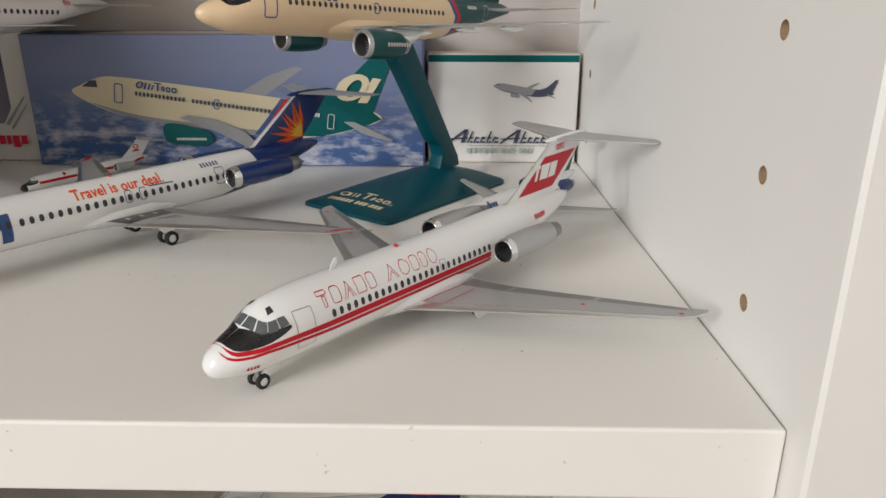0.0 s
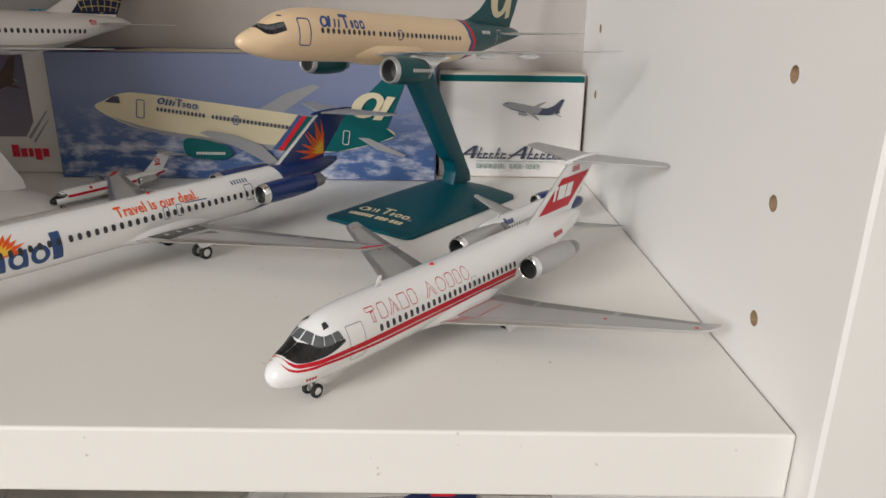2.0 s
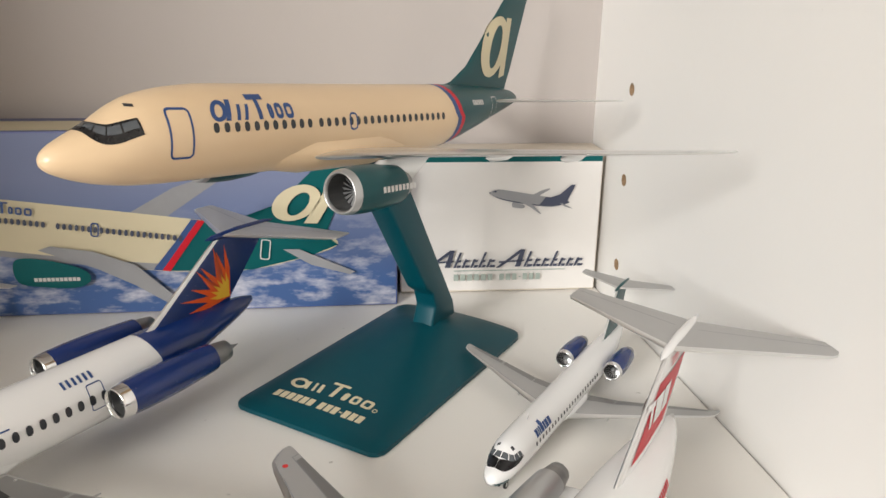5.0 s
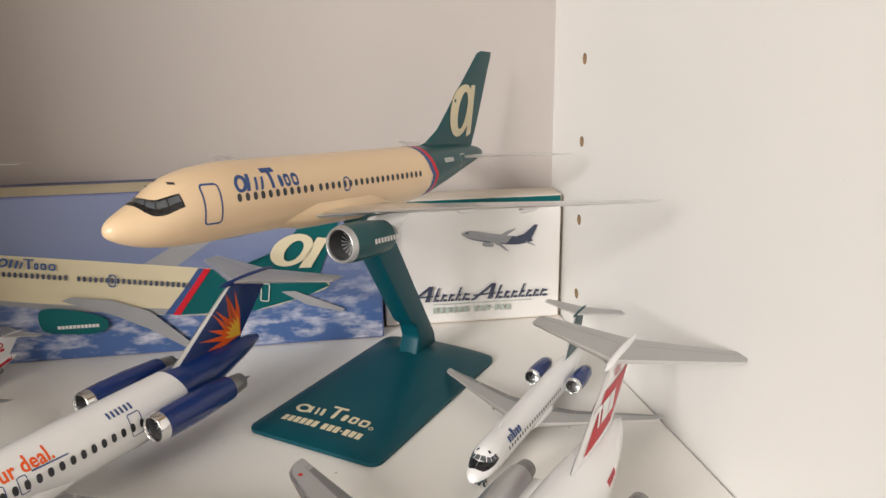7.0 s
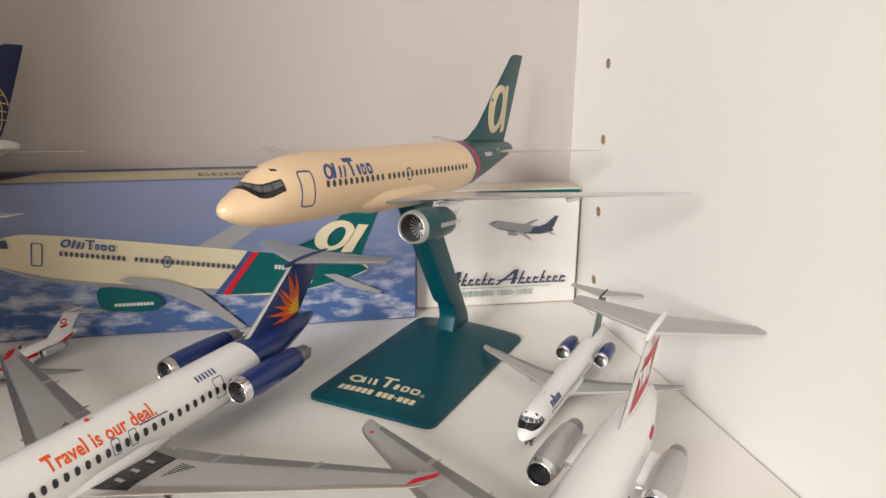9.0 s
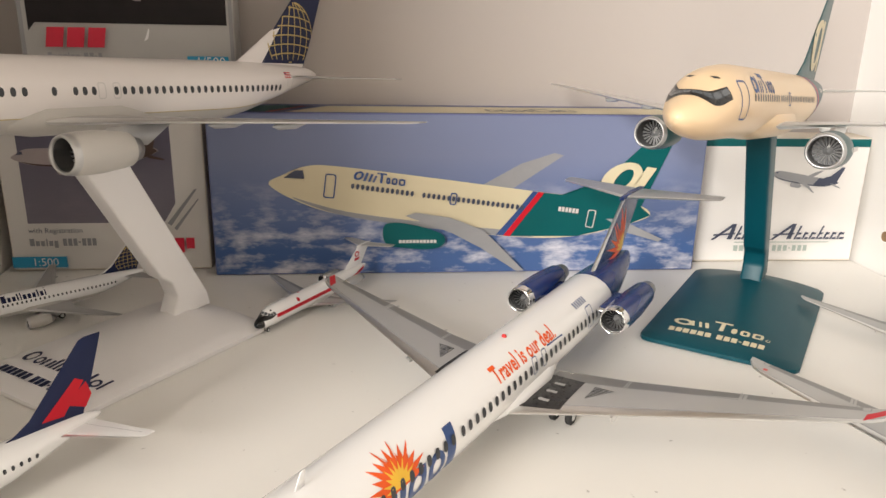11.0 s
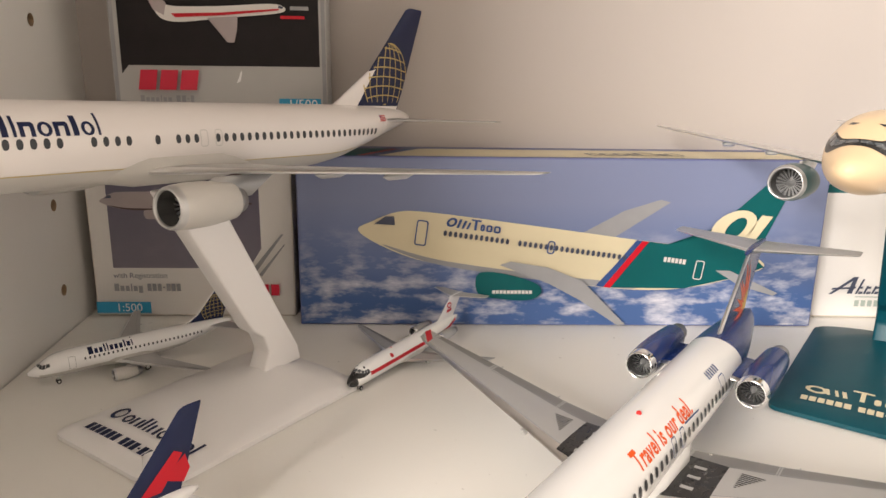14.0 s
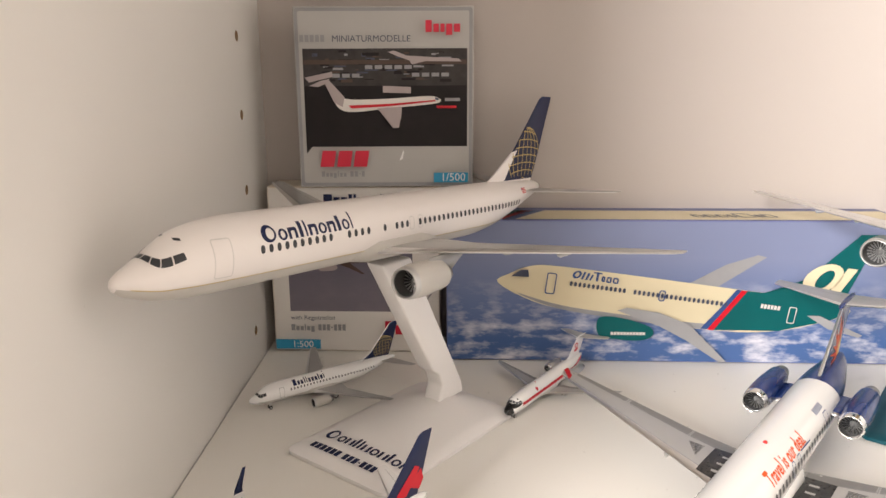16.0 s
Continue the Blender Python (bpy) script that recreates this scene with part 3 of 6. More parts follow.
def side_panel(name, x0, x1, front, label):
    """A side panel with its shelf-pin holes drilled through the inner face."""
    inner = x0 if x0 > 0 else x1
    out = x1 if x0 > 0 else x0
    yb = BACK(inner) + 0.004
    rows = [(HOLE_F if inner > 0 else HOLE_F + 0.012), (HOLE_B if inner > 0 else HOLE_B + 0.0115)]
    zs = [0.0160 + 0.0318 * i for i in range(-8, 10)]
    zs = [z for z in zs if not -0.02 < z < 0.003]
    r, c = 0.0022, 0.005
    bm = bmesh.new()
    ys = sorted({front, yb, *[y + d for y in rows for d in (-c, c)]})
    zg = sorted({-LIFT, 0.75, *[z + d for z in zs for d in (-c, c)]})
    vert = {}

    def v(y, z, x=inner):
        key = (round(y, 5), round(z, 5), round(x, 5))
        if key not in vert:
            vert[key] = bm.verts.new((x, y, z))
        return vert[key]

    for a, b in zip(ys, ys[1:]):
        for lo, hi in zip(zg, zg[1:]):
            cy, cz = (a + b) / 2, (lo + hi) / 2
            if any(abs(cy - y) < 1e-4 for y in rows) and any(abs(cz - z) < 1e-4 for z in zs):
                sq = [v(a, lo), v(b, lo), v(b, hi), v(a, hi)]
                mids = []
                for k in range(16):
                    t = radians(-135 + 22.5 * k)
                    mids.append(bm.verts.new((inner, cy + r * math.cos(t), cz + r * math.sin(t))))
                deep = [bm.verts.new((inner + (0.008 if inner > 0 else -0.008), p.co.y, p.co.z)) for p in mids]
                for q in range(4):
                    p = mids[4 * q:4 * q + 4] + [mids[(4 * q + 4) % 16]]
                    for k in range(4):
                        if k < 2:
                            bm.faces.new((sq[q], p[k + 1], p[k]))
                        else:
                            bm.faces.new((sq[(q + 1) % 4], p[k + 1], p[k]))
                    bm.faces.new((sq[q], sq[(q + 1) % 4], p[2]))
                for k in range(16):
                    bm.faces.new((mids[k], mids[(k + 1) % 16], deep[(k + 1) % 16], deep[k])).material_index = 1
                bm.faces.new(deep).material_index = 1
            else:
                bm.faces.new((v(a, lo), v(b, lo), v(b, hi), v(a, hi)))
    e = 0.0009 if inner > 0 else -0.0009
    for y0, y1, xa, xb in ((front, front - 0.0009, inner, inner + e), (front - 0.0009, front - 0.0009, inner + e, out - e), (front - 0.0009, front, out - e, out), (front, yb, out, out), (yb, yb, out, inner)):
        bm.faces.new([bm.verts.new(p) for p in ((xa, y0, -LIFT), (xb, y1, -LIFT), (xb, y1, 0.75), (xa, y0, 0.75))])
    bm.faces.new([bm.verts.new(p) for p in ((inner, front, 0.75), (out, front, 0.75), (out, yb, 0.75), (inner, yb, 0.75))])
    bmesh.ops.remove_doubles(bm, verts=bm.verts[:], dist=1e-6)
    bmesh.ops.recalc_face_normals(bm, faces=bm.faces[:])
    ob = part(name, bm, "foil", None, label, False, ("hole",))
    return tagged(ob, kind="structure", category="bookcase")


HOLE_F, HOLE_B = 0.192, 0.3905
side_panel("wall_right", XR, XR + 0.0190, 0.1535, "white foil bookcase side with drilled shelf-pin holes")
side_panel("wall_left", XL - 0.018, XL, 0.1650, "white foil bookcase side with drilled shelf-pin holes")
slab("wall_back", "back", [(XL - 0.018, BACK(XL)), (XR + 0.0190, BACK(XR)), (XR + 0.0190, BACK(XR) + 0.004), (XL - 0.018, BACK(XL) + 0.004)], -LIFT, 0.75, "thin off-white bookcase back panel with shade in its colour", 0)
slab("top_board", "foil", [(XL - 0.018, 0.165), (XR + 0.0190, 0.153), (XR + 0.0190, BACK(XR) + 0.004), (XL - 0.018, BACK(XL) + 0.004)], 0.751, 0.769, "white foil bookcase top board")

slab("trim_dark_side", "darkwood", [(XR + 0.0196, 0.158), (XR + 0.0400, 0.158), (XR + 0.0400, 0.44), (XR + 0.0196, 0.44)], -LIFT, 0.75, "dark brown wooden cabinet side next to the bookcase", 0)
# The room behind the camera: floor, ceiling, walls, and the window that lights the shelf.
slab("floor", "roomfloor", [(-2.0, -2.65), (1.3, -2.65), (1.3, 0.52), (-2.0, 0.52)], -LIFT - 0.05, -LIFT - 0.001, "brown wooden room floor", 0)
slab("ceiling", "wall", [(-2.0, -2.65), (1.3, -2.65), (1.3, 0.52), (-2.0, 0.52)], 1.95, 2.0, "plain off-white room ceiling", 0)
slab("wall_north", "wall", [(-2.0, 0.47), (1.3, 0.47), (1.3, 0.52), (-2.0, 0.52)], -LIFT, 1.95, "plain off-white room wall", 0)
slab("wall_east", "wall", [(1.25, -2.6), (1.3, -2.6), (1.3, 0.47), (1.25, 0.47)], -LIFT, 1.95, "plain off-white room wall", 0)
slab("wall_south", "wall", [(-1.85, -2.65), (1.25, -2.65), (1.25, -2.6), (-1.85, -2.6)], -LIFT, 1.95, "plain off-white room wall", 0)
for nm, y0, y1, z0, z1 in (("wall_west_sill", -2.38, -0.72, -LIFT, 0.12), ("wall_west_head", -2.38, -0.72, 1.70, 1.95), ("wall_west_near", -0.72, 0.47, -LIFT, 1.95), ("wall_west_far", -2.6, -2.38, -LIFT, 1.95)):
    slab(nm, "wall", [(-2.0, y0), (-1.85, y0), (-1.85, y1), (-2.0, y1)], z0, z1, "plain off-white room wall beside the window", 0)


# ---- kinds of airliner ----
def tail_jet(root, k, D, paint):
    """A rear-engined jet with a T-tail. D: its measures; paint: materials by part."""
    body = Body(D["L"], 1.67, NOSE_D, TAIL_D)
    R = body.R
    part("fuselage", body.mesh(k), paint["body"], root)
    wings = {}
    wl, hs = D["wing"], D["span"]
    for sgn in (-1, 1):
        q, tz = D.get("sweep", 0.53), D.get("tipz", -0.24)
        secs = [(0.0, wl, 6.2, -1.15, 0.12), (1.6, wl + 1.6 * q, 5.5, -1.10, 0.12), (hs * 0.32, wl + hs * 0.32 * q, 4.1, -0.95, 0.115), (hs - 0.75, wl + (hs - 0.75) * q, 1.55, tz - 0.1, 0.10), (hs - 0.3, wl + (hs - 0.3) * q + 0.1, 1.3, tz - 0.04, 0.10), (hs - 0.08, wl + hs * q + 0.4, 0.85, tz - 0.01, 0.08), (hs, wl + hs * q + 0.75, 0.45, tz, 0.06)]
        w = Foil(secs, False, sgn)
        wings[sgn] = w
        wing = sharp(part("wing", w.mesh(k, 0.16), paint["wing"], root, "", True, ("silver",)), 40)
        te = lambda b: w.sec(b)[0] + w.sec(b)[1]
        foil_lines(wing, w, k, [((w.sec(b0)[0] + q0 * w.sec(b0)[1], b0), (w.sec(b1)[0] + q1 * w.sec(b1)[1], b1)) for b0, b1, q0, q1 in ((1.9, hs * 0.62, 0.74, 0.72), (hs * 0.64, hs * 0.95, 0.75, 0.75), (2.0, hs * 0.9, 0.16, 0.18))])
        foil_lines(wing, w, k, [((w.sec(b)[0] + 0.74 * w.sec(b)[1], b), (te(b) - 0.05, b)) for b in (hs * 0.32, hs * 0.63, hs * 0.95)])
        flap = w.skin(1, 0.013, k)
        at = lambda b, c: (w.sec(b)[0] + c * w.sec(b)[1], b)
        for b0, b1 in ((1.75, hs * 0.315), (hs * 0.325, hs * 0.62), (hs * 0.64, hs * 0.93)):
            decal(wing, "flap", "flapmetal", lambda bm: quad(bm, flap, [at(b0, 0.75), at(b1, 0.75), at(b1, 0.985), at(b0, 0.985)], 6, 4), "bare metal wing flap")
        bm = bmesh.new()
        b = hs * 0.34
        le = w.sec(b)[0]
        vs = [[bm.verts.new(Vector((x, sgn * (b + d), w.sec(b)[2] + z)) * k) for x, z in ((le - 0.18, -0.02), (le + 0.15, -0.42), (le + 0.95, -0.40), (le + 1.4, -0.1), (le + 0.3, 0.06))] for d in (-0.05, 0.05)]
        bm.faces.new(vs[0])
        bm.faces.new(vs[1][::-1])
        for j in range(5):
            bm.faces.new((vs[0][j], vs[1][j], vs[1][(j + 1) % 5], vs[0][(j + 1) % 5]))
        bmesh.ops.recalc_face_normals(bm, faces=bm.faces[:])
        part("vortilon", bm, "silver", wing, "small silver fin under the leading edge", False)
        for b in (hs * 0.36, hs * 0.62):
            bm = bmesh.new()
            x = te(b) - 1.6
            lathe(bm, [(x - 0.6, 0.01), (x, 0.14), (x + 1.2, 0.16), (x + 2.1, 0.02)], (0, sgn * b, w.sec(b)[2] - 0.18), 10)
            bmesh.ops.scale(bm, vec=(k, k, k), verts=bm.verts[:])
            part("flap_fairing", bm, paint["wing"], wing)
        if "tip" in paint:
            f = w.skin(1, 0.02, k)
            le = w.sec(hs - 0.9)
            decal(wing, "wingtip_mark", paint["tip"], lambda bm: quad(bm, f, [(le[0], hs - 1.15), (le[0] + 0.75, hs - 1.0), (w.sec(hs)[0] + 0.6, hs - 0.02), (w.sec(hs)[0], hs - 0.02)], 4, 3))
    # wing-root fairing
    bm = bmesh.new()
    lathe(bm, [(wl - 1.6, 0.02), (wl - 0.4, 0.75), (wl + 2, 1.12), (wl + 5, 1.15), (wl + 7.2, 0.8), (wl + 9, 0.02)], (0, 0, -0.95), 24, 0.75)
    for v in bm.verts:
        v.co.y *= 1.62
    bmesh.ops.scale(bm, vec=(k, k, k), verts=bm.verts[:])
    part("belly_fairing", bm, paint.get("fairing", paint["body"]), root)
    # fin and tailplane
    fx, top = D["L"] - D["fin"], D["top"]
    fin = Foil([(1.2, fx, 6.4, 0, 0.09), (1.75, fx + 0.9, 5.7, 0, 0.10), (top - 0.25, D["tail"] - 0.6, 4.3, 0, 0.10), (top, D["tail"] - 0.1, 3.9, 0, 0.09)], True)
    finob = sharp(part("tail_fin", fin.mesh(k, 0.08), paint["fin"], root, "", True, ("silver",)), 40)
    bm = bmesh.new()
    lathe(bm, [(D["tail"] - 1.0, 0.01), (D["tail"] - 0.5, 0.16), (D["tail"] + 1.5, 0.24), (D["tail"] + 3.4, 0.18), (D["tail"] + 4.4, 0.01)], (0, 0, top), 14)
    bmesh.ops.scale(bm, vec=(k, k, k), verts=bm.verts[:])
    part("bullet_fairing", bm, paint["fin"], finob)
    for sgn in (-1, 1):
        h = Foil([(0.0, D["tail"], 3.5, top, 0.10), (5.5, D["tail"] + 3.05, 1.55, top - 0.05, 0.09), (5.65, D["tail"] + 3.3, 1.2, top - 0.05, 0.07)], False, sgn)
        hob = sharp(part("tailplane", h.mesh(k, 0.10), paint["wing"], root, "", True, ("silver",)), 40)
        foil_lines(hob, h, k, [((D["tail"] + 2.55, 0.5), (D["tail"] + 4.15, 5.45))])
    # engines on pylons
    for sgn in (-1, 1):
        e = engine(root, k, D["eng"], sgn * D.get("elat", 2.75), 0.42, D["elen"], D["er"], paint["engine"], 1.0, 0.62, paint.get("engine_label", ""), 18, D.get("deep", 0.12), paint.get("blade", "silver"), cone=D.get("cone", 1.18))
        p = Foil([(1.0, D["eng"] + 1.4, 3.6, 0.42, 0.12), (2.2, D["eng"] + 1.2, 3.6, 0.42, 0.10)], False, sgn)
        part("pylon", p.mesh(k), paint.get("pylon", paint["engine"]), e, "", True, ("silver",))
    # gear
    g = D["ground"]
    gear(root, k, 2.6, 0, -1.3, g, 0.36, 0.22, 0.62)
    for sgn in (-1, 1):
        gear(root, k, wl + 5.4, sgn * 2.45, -1.0, g, 0.52, 0.34, 0.9)
    # aerials
    for x in D["aerials"]:
        bm = bmesh.new()
        a = Foil([(1.6, x, 0.5, 0, 0.12), (2.25, x + 0.35, 0.22, 0, 0.12)], True)
        part("antenna", a.mesh(k), paint["body"], root, "", True, (paint["body"],))
        bm.free()
    for x in D["beacons"]:
        bm = bmesh.new()
        bmesh.ops.create_uvsphere(bm, u_segments=10, v_segments=6, radius=0.13 * k)
        bmesh.ops.translate(bm, verts=bm.verts[:], vec=Vector((x, 0, 1.68)) * k)
        part("beacon", bm, "antired", root, "red beacon light")
    return body, wings, fin, finob


BROW_LOW, BROW_UP = [(3.10, 57), (2.82, 59)], [(3.14, 70), (2.94, 72)]


def nose_black(root, body, k, z_low=0.02):
    """The black glare shield round the cockpit, both sides and over the top of the nose."""
    for sgn in (-1, 1):
        f = body.side(sgn, 0.013, k)
        def build(bm):
            n, m = 26, 10
            lo = [(0.92 + 2.62 * i / n, cubic([0, 0.06, 0.22, 0.5, 0.8, 1], [0.09, 0.0, -0.03, 0.01, 0.14, 0.27], i / n)) for i in range(n + 1)]
            rows = []
            for s, z in lo:
                top = body.section(s)[0] / body.R * 0.9999
                edge = 0.27 + 0.05 * max(0, s - 2.0)
                hi = top if s < 1.86 else max(min(top, edge + (top - edge) * max(0, 1 - (s - 1.86) / 0.35)), z + 0.004)
                hi = max(hi, z + 0.002)
                rows.append([bm.verts.new(f(s, z + (hi - z) * math.sin(math.pi / 2 * j / m))) for j in range(m + 1)])
            for a, b in zip(rows, rows[1:]):
                for j in range(m):
                    bm.faces.new((a[j], b[j], b[j + 1], a[j + 1]))
        decal(root, "glare_shield", "black", build, "black anti-glare nose panel")


def stripe(root, body, k, mat, pts, w, name="stripe", label=""):
    """A band along both sides through (s, z) points, w wide (as shares of the radius)."""
    xs, zs = [p[0] for p in pts], [p[1] for p in pts]
    for sgn in (-1, 1):
        f = body.side(sgn, 0.014, k)
        def build(bm):
            n = 80
            rows = []
            for i in range(n + 1):
                s = xs[0] + (xs[-1] - xs[0]) * (i / n) ** 2.2
                z = cubic(xs, zs, s)
                ww = w(s) if callable(w) else w
                rows.append([bm.verts.new(f(s, z + ww * (j / 3 - 0.5))) for j in range(4)])
            for a, b in zip(rows, rows[1:]):
                for j in range(3):
                    bm.faces.new((a[j], b[j], b[j + 1], a[j + 1]))
        decal(root, name, mat, build, label)


def wedge_letters(n, rng, tall=0.0, gap=0.0):
    return [(rng.uniform(0.45, 0.7), 0, 1 if rng.random() < tall else 0.68) for _ in range(n)]


# Red and white short twin-jet, the one at the front of the shelf.
def red_striped_jet():
    k = 1 / 193
    ground = -2.62
    root = place("model_airliner", (-0.0526, 0.1711, -ground * k), 48.8)
    tagged(root, "white diecast twin-jet model with red stripes and silver wings", "model airplane", "model airliners on the shelf")
    D = dict(L=28.4, wing=9.6, span=13.9, sweep=0.60, tipz=-0.5, fin=7.9, top=5.0, tail=26.4, eng=17.3, elen=5.2, er=0.74, cone=1.02, deep=0.22, ground=ground, aerials=(7.0,), beacons=(11.6,))
    body, wings, fin, finob = tail_jet(root, k, D, dict(body="white", wing="grey", fin="white", engine="nacelle", blade="tunnel", pylon="white", engine_label="silver-grey rear engine pod"))
    windows(root, body, k, [(5.85, 17.65, 0.45)], 0.22, (0.23, 0.22), True)
    nose_black(root, body, k)
    windscreens(root, body, k, D_LOW, D_UP, "screen")
    for sgn in (-1, 1):
        decal(root, "eyebrow_window", "glass", nose_band(body, k, sgn, BROW_LOW, BROW_UP, 0, 1, 0, 1, 0.02, 4, 4))
    door_lines(root, body, k, [(3.75, 4.75, -0.42, 0.62)], "line", 0.035)
    door_lines(root, body, k, [(13.3, 13.75, 0.02, 0.46)], "line", 0.03)
    path = [(0.80, 0.06), (0.90, -0.02), (1.15, -0.08), (1.8, -0.09), (2.6, -0.05), (3.7, -0.02), (6.0, -0.03), (17.7, -0.03)]
    low = [(0.58, -0.02), (0.70, -0.12), (1.05, -0.19), (1.6, -0.205), (2.4, -0.175), (3.7, -0.175), (6.0, -0.215), (17.7, -0.215)]
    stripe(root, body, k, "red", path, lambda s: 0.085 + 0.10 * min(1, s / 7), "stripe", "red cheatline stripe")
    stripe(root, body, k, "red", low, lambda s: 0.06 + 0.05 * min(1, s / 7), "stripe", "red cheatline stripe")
    f = body.side(-1, 0.013, k)
    R = body.R
    g = lambda u, v: f(u, v / R)
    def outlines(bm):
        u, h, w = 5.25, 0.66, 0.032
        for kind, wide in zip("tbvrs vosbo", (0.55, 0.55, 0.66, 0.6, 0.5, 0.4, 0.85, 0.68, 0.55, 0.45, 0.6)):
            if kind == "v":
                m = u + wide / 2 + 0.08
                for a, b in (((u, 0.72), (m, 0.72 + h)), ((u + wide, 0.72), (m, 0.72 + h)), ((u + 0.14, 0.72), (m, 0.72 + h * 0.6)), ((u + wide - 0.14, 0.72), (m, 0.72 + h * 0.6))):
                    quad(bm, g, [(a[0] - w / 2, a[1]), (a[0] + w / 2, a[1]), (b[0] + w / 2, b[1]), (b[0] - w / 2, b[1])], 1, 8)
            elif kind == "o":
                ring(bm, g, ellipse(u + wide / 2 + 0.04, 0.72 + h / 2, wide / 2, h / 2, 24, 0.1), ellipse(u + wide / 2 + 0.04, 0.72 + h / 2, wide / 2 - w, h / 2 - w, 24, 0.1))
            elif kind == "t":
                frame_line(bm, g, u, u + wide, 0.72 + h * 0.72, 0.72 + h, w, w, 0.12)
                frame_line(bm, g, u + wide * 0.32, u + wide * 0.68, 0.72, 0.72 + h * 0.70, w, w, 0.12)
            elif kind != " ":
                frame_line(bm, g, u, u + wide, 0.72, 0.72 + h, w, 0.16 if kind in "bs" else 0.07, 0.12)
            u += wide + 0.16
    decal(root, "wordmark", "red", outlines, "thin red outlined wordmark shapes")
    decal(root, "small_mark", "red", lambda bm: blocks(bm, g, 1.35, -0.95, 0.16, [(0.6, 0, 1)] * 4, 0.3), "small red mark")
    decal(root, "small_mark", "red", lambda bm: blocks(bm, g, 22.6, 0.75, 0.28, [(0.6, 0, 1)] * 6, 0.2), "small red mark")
    for sgn in (-1, 1):
        q = fin.skin(sgn, 0.035, k)
        le = lambda z: fin.sec(z)[0]
        te = lambda z: fin.sec(z)[0] + fin.sec(z)[1]
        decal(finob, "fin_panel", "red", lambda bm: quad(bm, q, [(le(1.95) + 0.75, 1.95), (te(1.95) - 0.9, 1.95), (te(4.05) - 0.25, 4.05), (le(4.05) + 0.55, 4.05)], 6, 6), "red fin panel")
        q2 = fin.skin(sgn, 0.06, k)
        decal(finob, "fin_mark", "white", lambda bm: blocks(bm, q2, le(2.7) + 1.0, 2.65, 0.95, [(0.78, 0.76, 1), (-0.0, 0, 0), (1.0, 0, 0.75), (0.95, 0, 1)][0:1] + [(1.02, 0, 1), (0.86, 0, 1)], 0.1, 0.35, 0, 4), "white block mark on the fin")
        x0 = le(2.7) + 1.3
        decal(finob, "fin_mark", "white", lambda bm: quad(bm, q2, [(x0 + 0.0, 2.65), (x0 + 0.28, 2.65), (x0 + 0.55, 3.38), (x0 + 0.27, 3.38)], 2, 4))
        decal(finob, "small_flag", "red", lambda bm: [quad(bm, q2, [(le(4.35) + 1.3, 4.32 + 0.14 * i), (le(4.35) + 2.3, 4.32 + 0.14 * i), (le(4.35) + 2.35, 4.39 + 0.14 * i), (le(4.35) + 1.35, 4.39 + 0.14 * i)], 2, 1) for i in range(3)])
    for sgn in (-1, 1):
        w = wings[sgn]
        q = w.skin(1, 0.025, k)
        for b, c in ((8.6, 0.5), (13.0, 0.4)):
            le, ch = w.sec(b)[:2]
            decal(root, "wing_dot", "antired", lambda bm: fan(bm, q, (le + c * ch, b), ellipse(le + c * ch, b, 0.13, 0.13, 10), 1), "small red dot")
        le, ch = w.sec(2.2)[:2]
        decal(root, "walkway_line", "red", lambda bm: [quad(bm, q, c, 6, 1) for c in ([(le + 0.75, 1.9), (le + 4.2, 1.9), (le + 4.2, 1.96), (le + 0.75, 1.96)], [(le + 0.75 + 0.5, 2.9), (le + 3.6, 2.9), (le + 3.6, 2.95), (le + 1.25, 2.95)])])
    return root


red_striped_jet()


def starburst(cu, cv, r0, r1, rays, a0, a1):
    pts = []
    for i in range(rays * 2 + 1):
        a = radians(a0 + (a1 - a0) * i / (rays * 2))
        r = r1 * (1.0 if (i // 2) % 2 else 0.86) if i % 2 else r0
        pts.append((cu + r * math.cos(a), cv + r * math.sin(a)))
    return pts


